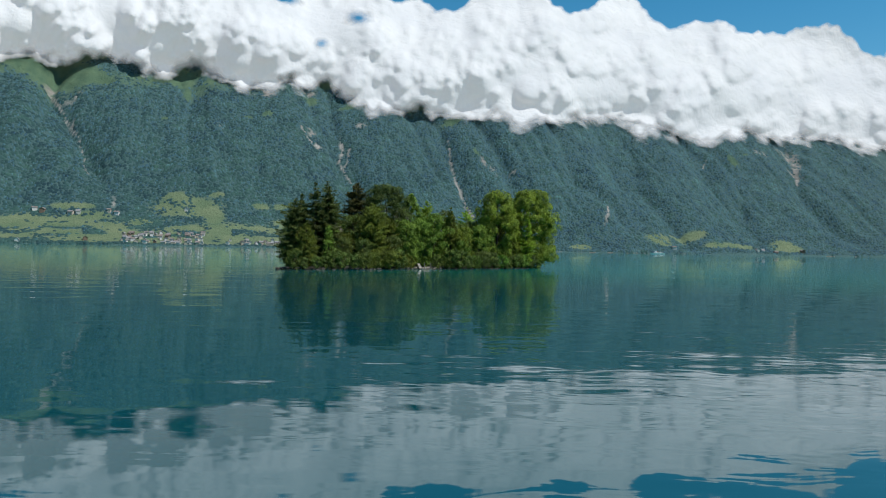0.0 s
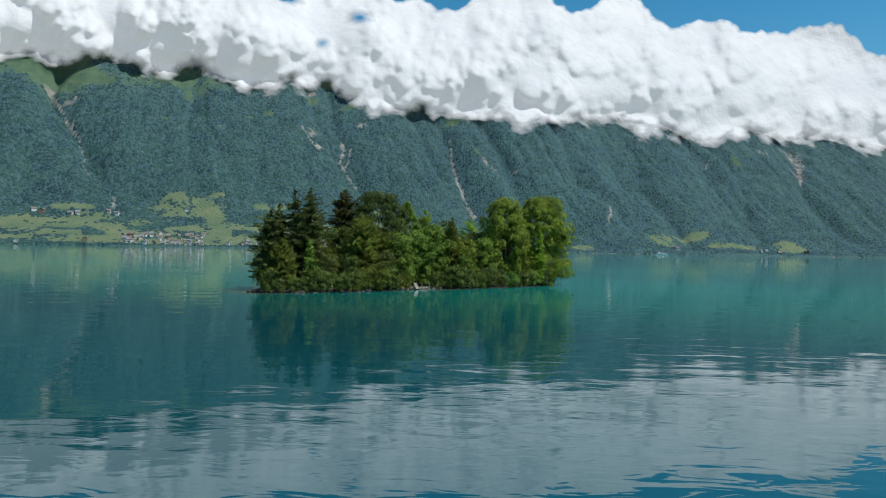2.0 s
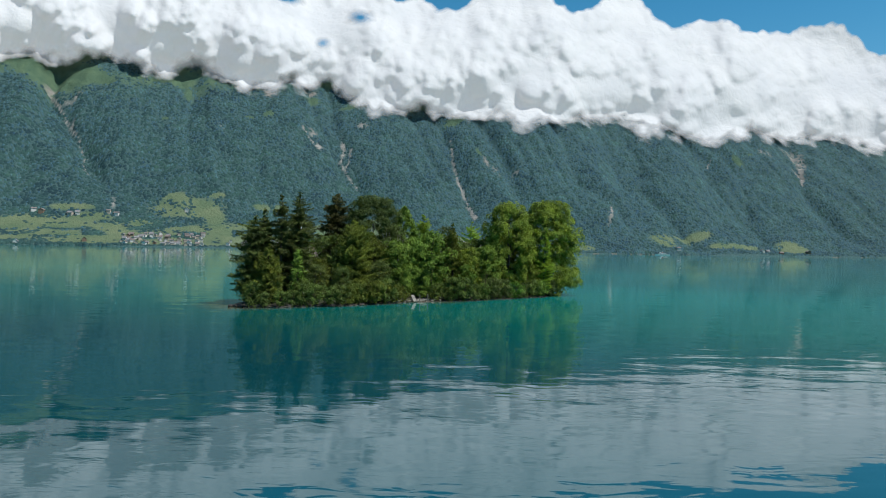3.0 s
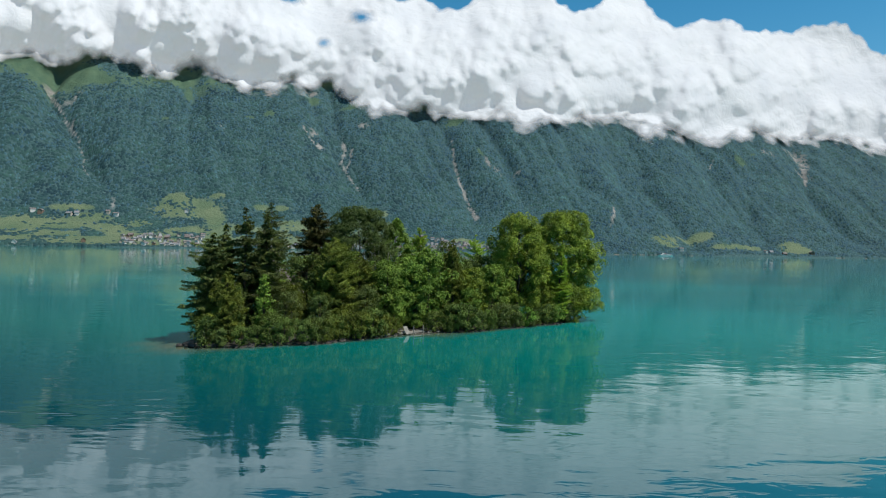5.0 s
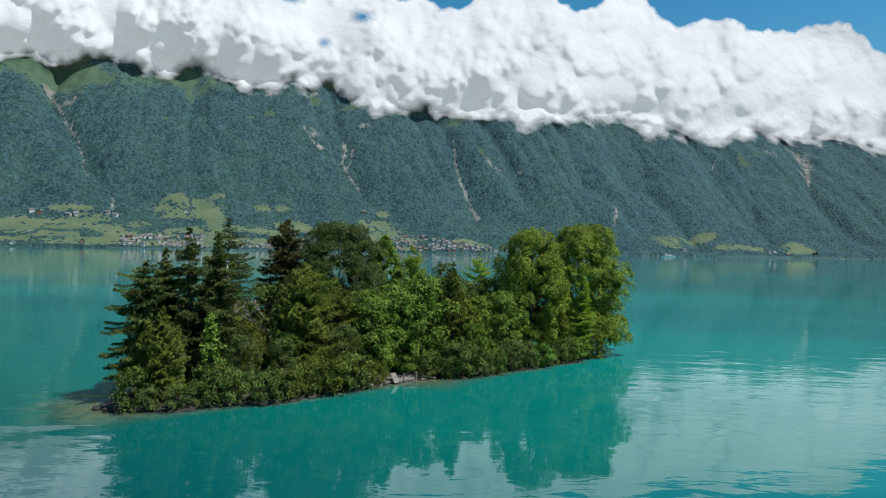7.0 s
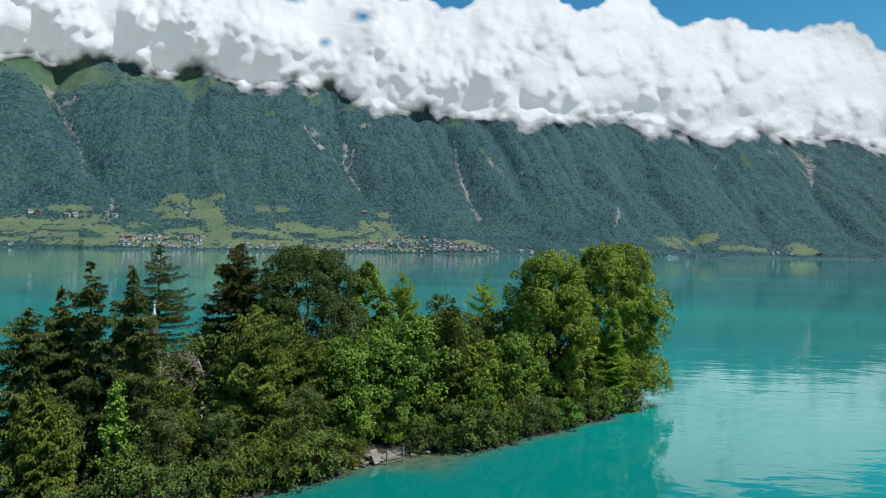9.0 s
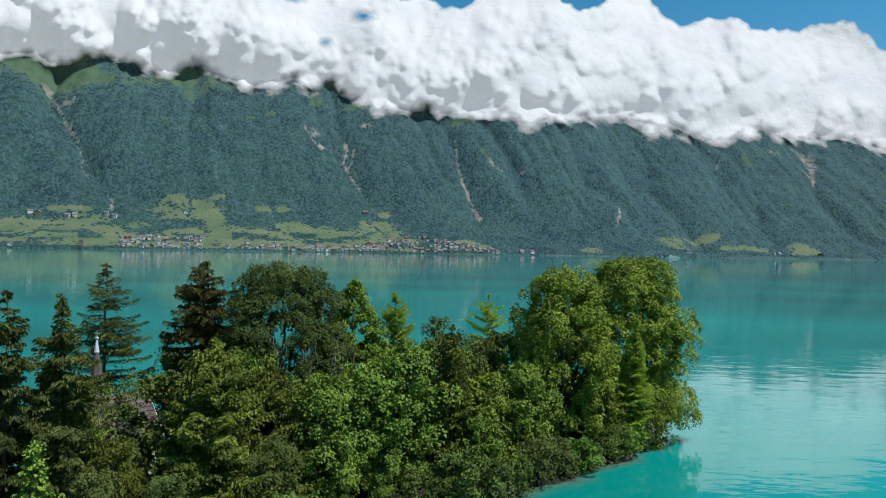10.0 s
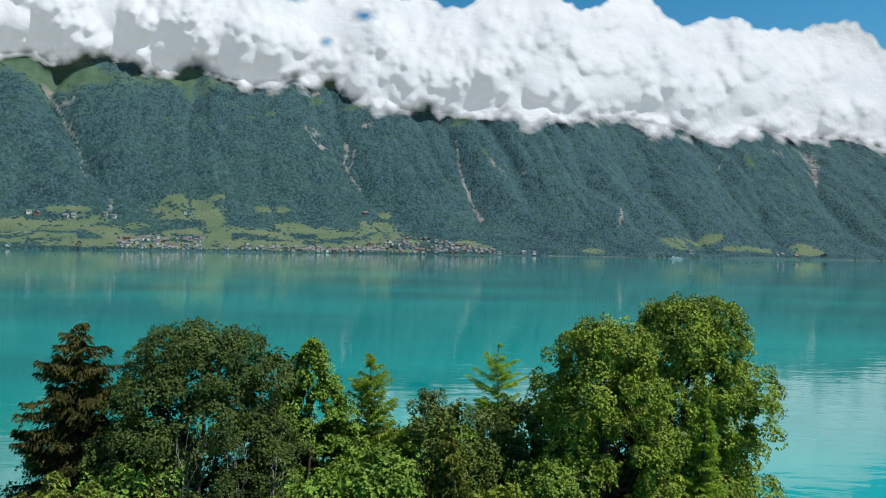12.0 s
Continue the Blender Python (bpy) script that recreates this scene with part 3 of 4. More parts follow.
def streaks(s, r, lines):
    best = np.zeros_like(s)
    for line in lines:
        for (s0, r0, w0), (s1, r1, w1) in zip(line, line[1:]):
            k = np.clip(((s - s0) * (s1 - s0) + (r - r0) * (r1 - r0)) / ((s1 - s0) ** 2 + (r1 - r0) ** 2), 0, 1)
            d = np.hypot(s - s0 - k * (s1 - s0), r - r0 - k * (r1 - r0))
            w = (w0 + k * (w1 - w0)) * (0.25 + 1.3 * fbm(s / 14, r / 22, 3, 95))
            best = np.maximum(best, np.clip(1.4 - d / w, 0, 1) * np.clip((fbm(s / 9, r / 16, 3, 96) - 0.22) * 4, 0.3, 1))
    return best


def ground_cover(s, r):
    meadow = np.maximum(patches(s, r, LOW_MEADOWS), np.maximum(patches(s, r, MID_MEADOWS), patches(s, r, RIGHT_MEADOWS)))
    shelf = np.clip((330 - r) / 60, 0, 1) * np.clip((-60 - s) / 80, 0, 1) * np.clip(r / 25, 0, 1)
    meadow = np.maximum(meadow, shelf * np.clip((fbm(s / 75, r / 55, 3, 97) - 0.30) * 7, 0, 1))
    alp = np.maximum(patches(s, r, HIGH_MEADOWS, 0.5), np.clip((r - 1000 - 0.25 * np.clip(s + 900, -300, 900)) / 120, 0, 1) * np.clip((fbm(s / 160, r / 120, 3, 98) - 0.33) * 6, 0, 1))
    rock = np.maximum(patches(s, r, ROCK_FACES, 0.9) * np.clip((fbm(s / 18, r / 26, 4, 99) - 0.31) * 5, 0, 1), streaks(s, r, GULLIES))
    return meadow, alp, rock


def build_mountain():
    s, r = np.meshgrid(np.arange(-2200, 3250, 9.0), np.concatenate([np.arange(-60, 0, 15.0), np.arange(0, 1700, 7.5)]))
    h = mountain_height(s, r)
    x, y = from_shore(s, r)
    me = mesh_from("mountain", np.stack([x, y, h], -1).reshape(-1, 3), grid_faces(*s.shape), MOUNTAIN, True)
    for name, values in zip(("meadow", "alp", "rock"), ground_cover(s, r)):
        put_attribute(me, name, values)
    tagged(new("ground", me), "steep wooded mountainside with meadows and pale rock gullies", "mountain", kind="structure")


build_mountain()


def build_forest():
    """Tree crowns over the slope, each a small faceted dome or spire."""
    rng = np.random.default_rng(4)
    s, r = np.meshgrid(np.arange(-1900, 2900, 8.8), np.arange(6, 1330, 9.6))
    s, r = s.ravel() + rng.uniform(-5, 5, s.size), r.ravel() + rng.uniform(-5, 5, s.size)
    meadow, alp, rock = ground_cover(s, r)
    keep = np.maximum(np.maximum(meadow * 1.02, alp), rock * 1.8) < rng.uniform(0.25, 1.0, len(s))
    hedge = (streaks(s, r, HEDGES) > 0.3) & (rng.random(len(s)) < 0.92)
    lakeside = (r < 22) & (rng.random(len(s)) < np.where(s < -1050, 0.5, 0.3))
    keep |= (hedge | lakeside | (rng.random(len(s)) < 0.03)) & (rock < 0.3) & (alp < 0.3)
    x, y = from_shore(s, r)
    keep &= (np.abs(x) < 0.70 * y + 60) & (y < 4960)
    keep &= rng.random(len(s)) < np.clip(1.15 - y / 9000, 0, 1)
    s, r, x, y = s[keep], r[keep], x[keep], y[keep]
    h = mountain_height(s, r)
    n = len(s)
    grand = ((r < 24) & (s < -1050)).astype(float)
    # spires grow commoner towards the far end, taking their painted haze-blue with them
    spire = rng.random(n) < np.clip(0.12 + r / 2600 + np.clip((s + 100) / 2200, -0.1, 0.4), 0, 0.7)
    tall = np.where(spire, rng.uniform(4.8, 7.8, n), rng.uniform(3.4, 5.3, n)) * (0.75 + 0.5 * fbm(s / 60, r / 60, 2, 14)) * (1 + 0.5 * grand)
    wide = np.where(spire, rng.uniform(4.2, 6.0, n), rng.uniform(5.5, 8.5, n))
    sides = 4
    turn = np.linspace(0, 2 * np.pi, sides, endpoint=False)[None, :] + rng.uniform(0, 6, n)[:, None]
    rings = []
    for at, size in ((0.0, 1.2), (np.where(spire, 0.5, 0.66), np.where(spire, 0.66, 0.78))):
        q = wide * size
        jit = rng.uniform(0.8, 1.2, (n, sides))
        ring_s, ring_r = s[:, None] + q[:, None] * jit * np.cos(turn), r[:, None] + q[:, None] * jit * np.sin(turn)
        under = mountain_height(ring_s, ring_r)
        rings.append(np.stack([*from_shore(ring_s, ring_r), under - 1.5 + (tall * at)[:, None]], -1))
    tip = np.stack([x, y, h - 1 + tall], -1)[:, None]
    v = np.concatenate([rings[0], rings[1], tip], 1)
    m = 2 * sides + 1
    f = []
    for k in range(sides):
        j = (k + 1) % sides
        f += [(k, j, sides + j), (k, sides + j, sides + k), (sides + k, sides + j, 2 * sides)]
    f = (np.arange(n)[:, None, None] * m + np.array(f)[None]).reshape(-1, 3)
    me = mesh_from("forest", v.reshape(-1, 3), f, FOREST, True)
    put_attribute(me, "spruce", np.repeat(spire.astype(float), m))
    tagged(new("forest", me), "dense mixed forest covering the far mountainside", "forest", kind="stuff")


build_forest()

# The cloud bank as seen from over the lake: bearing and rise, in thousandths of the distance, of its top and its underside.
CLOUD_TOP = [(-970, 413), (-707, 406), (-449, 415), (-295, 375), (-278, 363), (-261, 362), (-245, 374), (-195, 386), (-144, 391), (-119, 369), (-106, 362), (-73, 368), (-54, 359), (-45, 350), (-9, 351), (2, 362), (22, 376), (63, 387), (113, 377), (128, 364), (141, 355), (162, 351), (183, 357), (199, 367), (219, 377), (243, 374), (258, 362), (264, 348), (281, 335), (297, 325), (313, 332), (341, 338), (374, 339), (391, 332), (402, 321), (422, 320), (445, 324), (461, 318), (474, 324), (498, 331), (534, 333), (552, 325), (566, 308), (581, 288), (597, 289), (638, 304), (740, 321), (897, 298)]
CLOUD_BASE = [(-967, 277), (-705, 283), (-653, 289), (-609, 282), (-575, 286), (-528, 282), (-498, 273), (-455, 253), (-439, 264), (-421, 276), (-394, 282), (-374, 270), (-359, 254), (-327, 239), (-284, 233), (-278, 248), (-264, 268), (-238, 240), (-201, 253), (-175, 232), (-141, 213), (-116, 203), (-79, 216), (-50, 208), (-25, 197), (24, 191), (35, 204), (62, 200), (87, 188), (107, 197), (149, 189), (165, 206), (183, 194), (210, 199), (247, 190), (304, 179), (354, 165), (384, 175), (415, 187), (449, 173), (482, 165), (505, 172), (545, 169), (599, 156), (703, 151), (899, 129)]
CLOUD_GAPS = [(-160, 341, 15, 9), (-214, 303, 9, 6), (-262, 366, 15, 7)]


def build_clouds():
    """Heaped puffs in three sizes, melted into one bank with a front, a back and a rim that thins out."""
    rng = np.random.default_rng(12)
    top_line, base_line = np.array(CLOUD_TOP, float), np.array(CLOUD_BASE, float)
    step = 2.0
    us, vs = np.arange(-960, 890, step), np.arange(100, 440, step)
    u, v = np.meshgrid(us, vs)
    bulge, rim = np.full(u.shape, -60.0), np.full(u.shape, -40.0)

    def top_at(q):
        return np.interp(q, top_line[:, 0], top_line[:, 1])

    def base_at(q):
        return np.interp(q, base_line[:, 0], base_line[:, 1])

    def heap(q, z, rad, out):
        a, b = np.searchsorted(us, (q - rad * 1.6 - 22, q + rad * 1.6 + 22))
        c, d = np.searchsorted(vs, (z - rad * 1.6 - 22, z + rad * 1.6 + 22))
        far = np.hypot(u[c:d, a:b] - q, v[c:d, a:b] - z)
        rim[c:d, a:b] = np.maximum(rim[c:d, a:b], rad - far)
        lump = out + np.where(far < rad, np.sqrt(np.clip(rad**2 - far**2, 0, None)), -1.2 * (far - rad))
        old = bulge[c:d, a:b]
        blend = 0.16 * rad
        k = np.clip(0.5 + 0.5 * (lump - old) / blend, 0, 1)
        bulge[c:d, a:b] = old + (lump - old) * k + blend * k * (1 - k)

    def surface(q, z):
        return settled[min(len(vs) - 1, max(0, int((z - vs[0]) / step))), min(len(us) - 1, max(0, int((q - us[0]) / step)))]

    for q in np.arange(-960, 890, 24.0):
        for share in (0.22, 0.5, 0.78):
            p = q + rng.uniform(-12, 12)
            rad = min(rng.uniform(24, 56), 0.47 * (top_at(p) - base_at(p)))
            z = base_at(p) + rad + share * rng.uniform(0.7, 1.3) * max(0, top_at(p) - base_at(p) - 2 * rad)
            heap(p, min(z, top_at(p) - rad), rad, rng.uniform(-22, 12) - 0.4 * rad + 10 * share)
    for size, count, sink in (((11, 25), 560, 0.3), ((5, 10), 1900, 0.3)):
        settled = bulge.copy()
        for _ in range(count):
            q, share = rng.uniform(-955, 885), rng.random() ** 0.8
            if value_noise(np.array(q / 45), np.array(share * 4), 83) < 0.62 - 0.35 * share:
                continue
            rad = rng.uniform(*size)
            low, high = base_at(q) + rad * 0.9, min(top_at(q), top_at(q - 0.7 * rad) + 0.5 * rad, top_at(q + 0.7 * rad) + 0.5 * rad) - rad
            z = low + share * (high - low)
            if high > low:
                heap(q, z, rad, max(surface(q, z), -20) - rad * sink)
    settled = bulge.copy()
    for line, way, spread in ((top_line, -1, 2.2), (base_line, 1, 5.0)):
        for q in np.arange(-955, 885, 5.0):
            rad = rng.uniform(3, 10) if way < 0 else rng.uniform(5, 19)
            z = np.interp(q, line[:, 0], line[:, 1]) + way * (rad + rng.normal(0, spread) - 1)
            heap(q, z, rad, max(surface(q, z), -24) - (0.5 if way < 0 else 1.0) * rad)
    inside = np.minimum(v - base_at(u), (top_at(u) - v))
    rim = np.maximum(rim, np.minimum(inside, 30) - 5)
    for _ in range(3):
        for axis in (0, 1):
            rim = (np.roll(rim, 1, axis) + rim * 2 + np.roll(rim, -1, axis)) / 4
            bulge = (np.roll(bulge, 1, axis) + bulge * 2 + np.roll(bulge, -1, axis)) / 4
    def blur(field, size):
        weight = np.hanning(size) / np.hanning(size).sum()
        for _ in range(2):
            field = np.array([np.convolve(np.pad(row, size // 2, mode="edge"), weight, mode="valid") for row in field]).T
        return field

    # hollows between the puffs fill up
    bulge = np.logaddexp(bulge / 4, (blur(bulge, 49) - 5) / 4) * 4
    # the bank leans back with the slope; its lower edge lies against the trees
    low = np.clip(1 - (v - base_at(u)) / 60, 0, 1)
    reach = np.arange(2200, 4760, 16.0)
    ground = mountain_height(*to_shore(us[::6, None] / 1000 * reach, 45 + reach + 0 * us[::6, None]))
    met = ground[None] + 7 > 10 + vs[::6, None, None] / 1000 * reach
    slope = np.where(met.any(2), reach[np.argmax(met, 2)], 4760.0)
    near = np.min([slope, np.roll(slope, 1, 1), np.roll(slope, -1, 1)], 0)
    near, slope = [np.array([np.interp(us, us[::6], row) for row in field]) for field in (near, slope)]
    near, slope = [np.array([np.interp(vs, vs[::6], column) for column in field.T]).T for field in (near, slope)]
    near = blur(near, 9)
    slope = np.minimum(slope, blur(slope, 31))
    slope = blur(slope, 31)
    foot = np.array([np.interp(base_at(q), vs, slope[:, k]) for k, q in enumerate(us)])
    foot = np.min([np.roll(foot, k) for k in range(-16, 17, 4)], 0)
    foot = np.convolve(np.pad(foot, 31, mode="edge"), np.hanning(63) / np.hanning(63).sum(), mode="valid") - 80
    under = np.convolve(np.pad(base_at(us), 60, mode="edge"), np.hanning(121) / np.hanning(121).sum(), mode="valid")
    lean = 0.0010 - 0.0003 / (1 + np.exp((u + 330) / 60))
    depth = foot[None] * (1 + lean * np.clip(v - under + 30, 0, 260)) + 10 - 3.8 * np.clip(bulge, -6, None)
    depth = -25 * np.logaddexp(-depth / 25, -(slope - 16 - 2.5 * np.clip(bulge, 0, None) * (1 - low)) / 25)
    depth = np.minimum(depth, near - 10)
    depth = 4720 - np.logaddexp(0, (4720 - depth) / 120) * 120
    thick = np.clip(rim, 0, 30) * 7 + 2
    keep = (rim > -20).ravel()
    verts, faces = [], []
    quads = grid_faces(*u.shape)
    quads = quads[keep[quads].all(1)]
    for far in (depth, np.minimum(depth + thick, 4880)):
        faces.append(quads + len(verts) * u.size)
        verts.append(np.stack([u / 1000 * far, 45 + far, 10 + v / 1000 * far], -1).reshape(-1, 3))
    used, faces = np.unique(np.concatenate(faces), return_inverse=True)
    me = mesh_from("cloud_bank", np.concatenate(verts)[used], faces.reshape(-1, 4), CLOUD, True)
    soft = np.where(rim > 0, rim / (3.0 + 4.5 * low), rim / (3.0 + 15.0 * low))
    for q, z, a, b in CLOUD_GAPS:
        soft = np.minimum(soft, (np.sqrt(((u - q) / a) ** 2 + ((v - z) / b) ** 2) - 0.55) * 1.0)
    put_attribute(me, "rim", np.tile(soft.ravel(), 2)[used])
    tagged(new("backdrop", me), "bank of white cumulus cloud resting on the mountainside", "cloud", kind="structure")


build_clouds()


# ---------- the island ----------
def build_island():
    u, v = np.meshgrid(np.arange(-4, 60, 0.5), np.arange(-5, 25, 0.5))
    x, y = on_island(u, v)
    me = mesh_from("island", np.stack([x, y, ground_height(u, v)], -1).reshape(-1, 3), grid_faces(*u.shape), SOIL, True)
    tagged(new("island_ground", me), "low islet of dark soil and roots in the lake", "island", kind="structure")


build_island()


# ---------- the tall trees ----------
def tall_trees():
    plant("spruce", conifer_meshes(1, 10.3, 2.7, SPRUCE, BARK, skip=0.1, hang=0.5, low=0.1, taper=0.3, whorl=0.3, rough_edge=0.75), 4.2, 5.6, "dense dark spruce at the islet's low end", "tree", 20)
    plant("spruce", conifer_meshes(2, 13.05, 2.9, SPRUCE, BARK, skip=0.36, hang=0.5, low=0.12, rough_edge=0.7, taper=0.65, whorl=0.36), 7.3, 4.9, "tall ragged spruce with drooping branches", "tree", 75)
    plant("spruce", conifer_meshes(3, 14.35, 4.3, SPRUCE, BARK, skip=0.22, hang=0.35, rise=0.2, low=0.2, whorl=0.5, rough_edge=0.45, width=0.2, per=4, side_len=0.55, taper=0.7), 12.7, 12.0, "tall open-crowned spruce with long level branches", "tree", 10)
    plant("spruce", conifer_meshes(18, 12.55, 2.9, SPRUCE, BARK, skip=0.15, hang=0.5, low=0.12, rough_edge=0.7, taper=0.6, whorl=0.36), 9.6, 4.9, "spruce half hidden between taller ones", "tree", 200)
    plant("spruce", conifer_meshes(20, 11.6, 2.9, SPRUCE, BARK, skip=0.15, hang=0.5, low=0.1, taper=0.6, rough_edge=0.75, whorl=0.36), 6.0, 7.4, "ragged spruce in the middle of a dark group", "tree", 260)
    plant("spruce", conifer_meshes(4, 14.25, 4.1, BROWN_SPRUCE, BARK, skip=0.12, hang=0.6, low=0.1, taper=0.5, rough_edge=0.6, whorl=0.34, side_len=0.5), 18.7, 12.2, "tall narrow spruce hung with brownish cones", "tree", 140)
    plant("broadleaf_tree", broadleaf_meshes(5, 14.15, crown_lobes(5, 14.15, 4.3, 0.16, 92, size=0.25), ASH, BARK, leaf_size=0.125, spacing=0.48, clump=0.36, per=40, bare=0.05, limbs=18, core=46, trunk_radius=0.24), 23.5, 10.6, "large round-crowned broadleaf tree with dull green leaves", "tree", 0)
    plant("broadleaf_tree", broadleaf_meshes(6, 12.45, crown_lobes(6, 12.45, 1.5, 0.3, 16, size=0.4), ASH, BARK, leaf_size=0.2, trunk_radius=0.1), 28.0, 12.4, "slender dull green tree beside a rounder crown", "tree", 0)
    plant("conical_tree", broadleaf_meshes(7, 12.7, crown_lobes(7, 13.0, 5.4, 0.06, 210, "cone", size=0.14), LIME, BARK, leaf_size=0.16, spacing=0.44, clump=0.32, per=22, bare=0.04, core=40), 29.6, 11.4, "pointed conical tree with bright green leaves", "tree", 0)
    plant("larch", conifer_meshes(8, 11.7, 2.2, LARCH, BARK, skip=0.15, hang=0.25, rise=0.35, whorl=0.5, taper=0.4, blade=0.3, width=0.2, side_len=0.5, rough_edge=0.5, trunk_radius=0.12), 33.5, 11.4, "feathery light green larch", "tree", 0)
    plant("birch", broadleaf_meshes(9, 10.25, crown_lobes(9, 10.25, 1.5, 0.35, 18, size=0.36), GREY, PALE_BARK, leaf_size=0.16, trunk_radius=0.08, per=26, bare=0.12, limbs=12, core=8), 35.2, 8.8, "thin grey birch with sparse small leaves", "tree", 0)
    plant("larch", conifer_meshes(10, 11.6, 3.4, LARCH, PALE_BARK, skip=0.3, hang=0.12, rise=0.3, whorl=0.85, low=0.3, taper=0.55, blade=0.3, width=0.2, side_len=0.55, rough_edge=0.5, trunk_radius=0.13), 45.2, 14.6, "open flat-topped larch with yellow-green sprays", "tree", 50)
    plant("maple", broadleaf_meshes(11, 14.1, crown_lobes(11, 14.1, 4.4, 0.05, 88, "bell", size=0.245), MAPLE, BARK, leaf_size=0.17, per=42, spacing=0.66, clump=0.52, bare=0.08, core=46, limbs=14, trunk_radius=0.28), 44.4, 4.3, "tall dense maple with olive green leaf clusters", "tree", 0)
    plant("maple", broadleaf_meshes(12, 15.3, crown_lobes(12, 15.3, 5.5, 0.08, 118, "bell", size=0.225), MAPLE, BARK, leaf_size=0.18, per=44, spacing=0.68, clump=0.56, bare=0.08, core=46, limbs=16, trunk_radius=0.3), 54.2, 5.8, "broad sunlit maple overhanging the water at the islet's tip", "tree", 0)
    plant("larch", conifer_meshes(13, 10.15, 2.4, LARCH, BARK, skip=0.06, hang=0.2, rise=0.25, blade=0.32, width=0.22), 49.3, 1.6, "slim young larch standing before two maples", "tree", 0)
    spray = dict(taper=0.5, whorl=0.44, arms=8, per=7, blade=0.21, width=0.5, hang=0.5, rise=0.35, rough_edge=0.4, skip=0.08, low=0.03, step=0.17)
    plant("yew", conifer_meshes(14, 10.2, 3.9, YEW, BARK, side_len=0.75, **spray), 16.8, 3.9, "broad dark yew with layered olive sprays", "tree", 0)
    plant("yew", conifer_meshes(24, 8.4, 3.0, YEW, BARK, side_len=0.7, **spray), 20.6, 4.6, "bushy yew with drooping olive sprays", "tree", 130)
    plant("yew", conifer_meshes(15, 6.6, 2.3, YEW, BARK, side_len=0.6, **spray), 4.9, 2.6, "dense yew close to the rocky water's edge", "tree", 60)
    plant("yew", conifer_meshes(17, 10.2, 2.0, YEW, BARK, side_len=0.5, **spray), 32.2, 2.7, "narrow upright dark yew", "tree", 60)
    plant("young_tree", broadleaf_meshes(16, 6.25, crown_lobes(16, 6.25, 1.2, 0.1, 22, "cone", size=0.45), LIME, BARK, leaf_size=0.2, trunk_radius=0.07), 8.4, 2.2, "young tree with fresh light green leaves", "tree", 0)
    plant("young_tree", broadleaf_meshes(19, 8.2, crown_lobes(19, 8.2, 1.5, 0.45, 16, size=0.36), LIME, PALE_BARK, leaf_size=0.16, trunk_radius=0.08, per=22, bare=0.3, limbs=12, core=4), 11.5, 6.6, "slender pale-stemmed tree before a chapel roof", "tree", 0)
    plant("spruce", conifer_meshes(21, 9.6, 2.3, SPRUCE, BARK, skip=0.25, hang=0.5, low=0.1, taper=0.5, rough_edge=0.5), 9.6, 7.2, "ragged spruce half hiding a chapel turret", "tree", 310)
    for k, (u, v, h) in enumerate(((24.4, 8.2, 10.6), (26.4, 7.6, 10.2), (22.2, 7.6, 10.8))):
        plant("birch", broadleaf_meshes(50 + k, h, crown_lobes(50 + k, h, 1.2, 0.55, 11, size=0.36), GREY, PALE_BARK, leaf_size=0.12, trunk_radius=0.09, per=10, bare=0.45, limbs=14, core=2), u, v, "thin pale birch with nearly bare twigs", "tree", 40 * k, 1.0, "birches")


tall_trees()


# ---------- undergrowth ----------
LEAFY = ("light green", "dull green", "olive green", "greyish green", "dark olive")


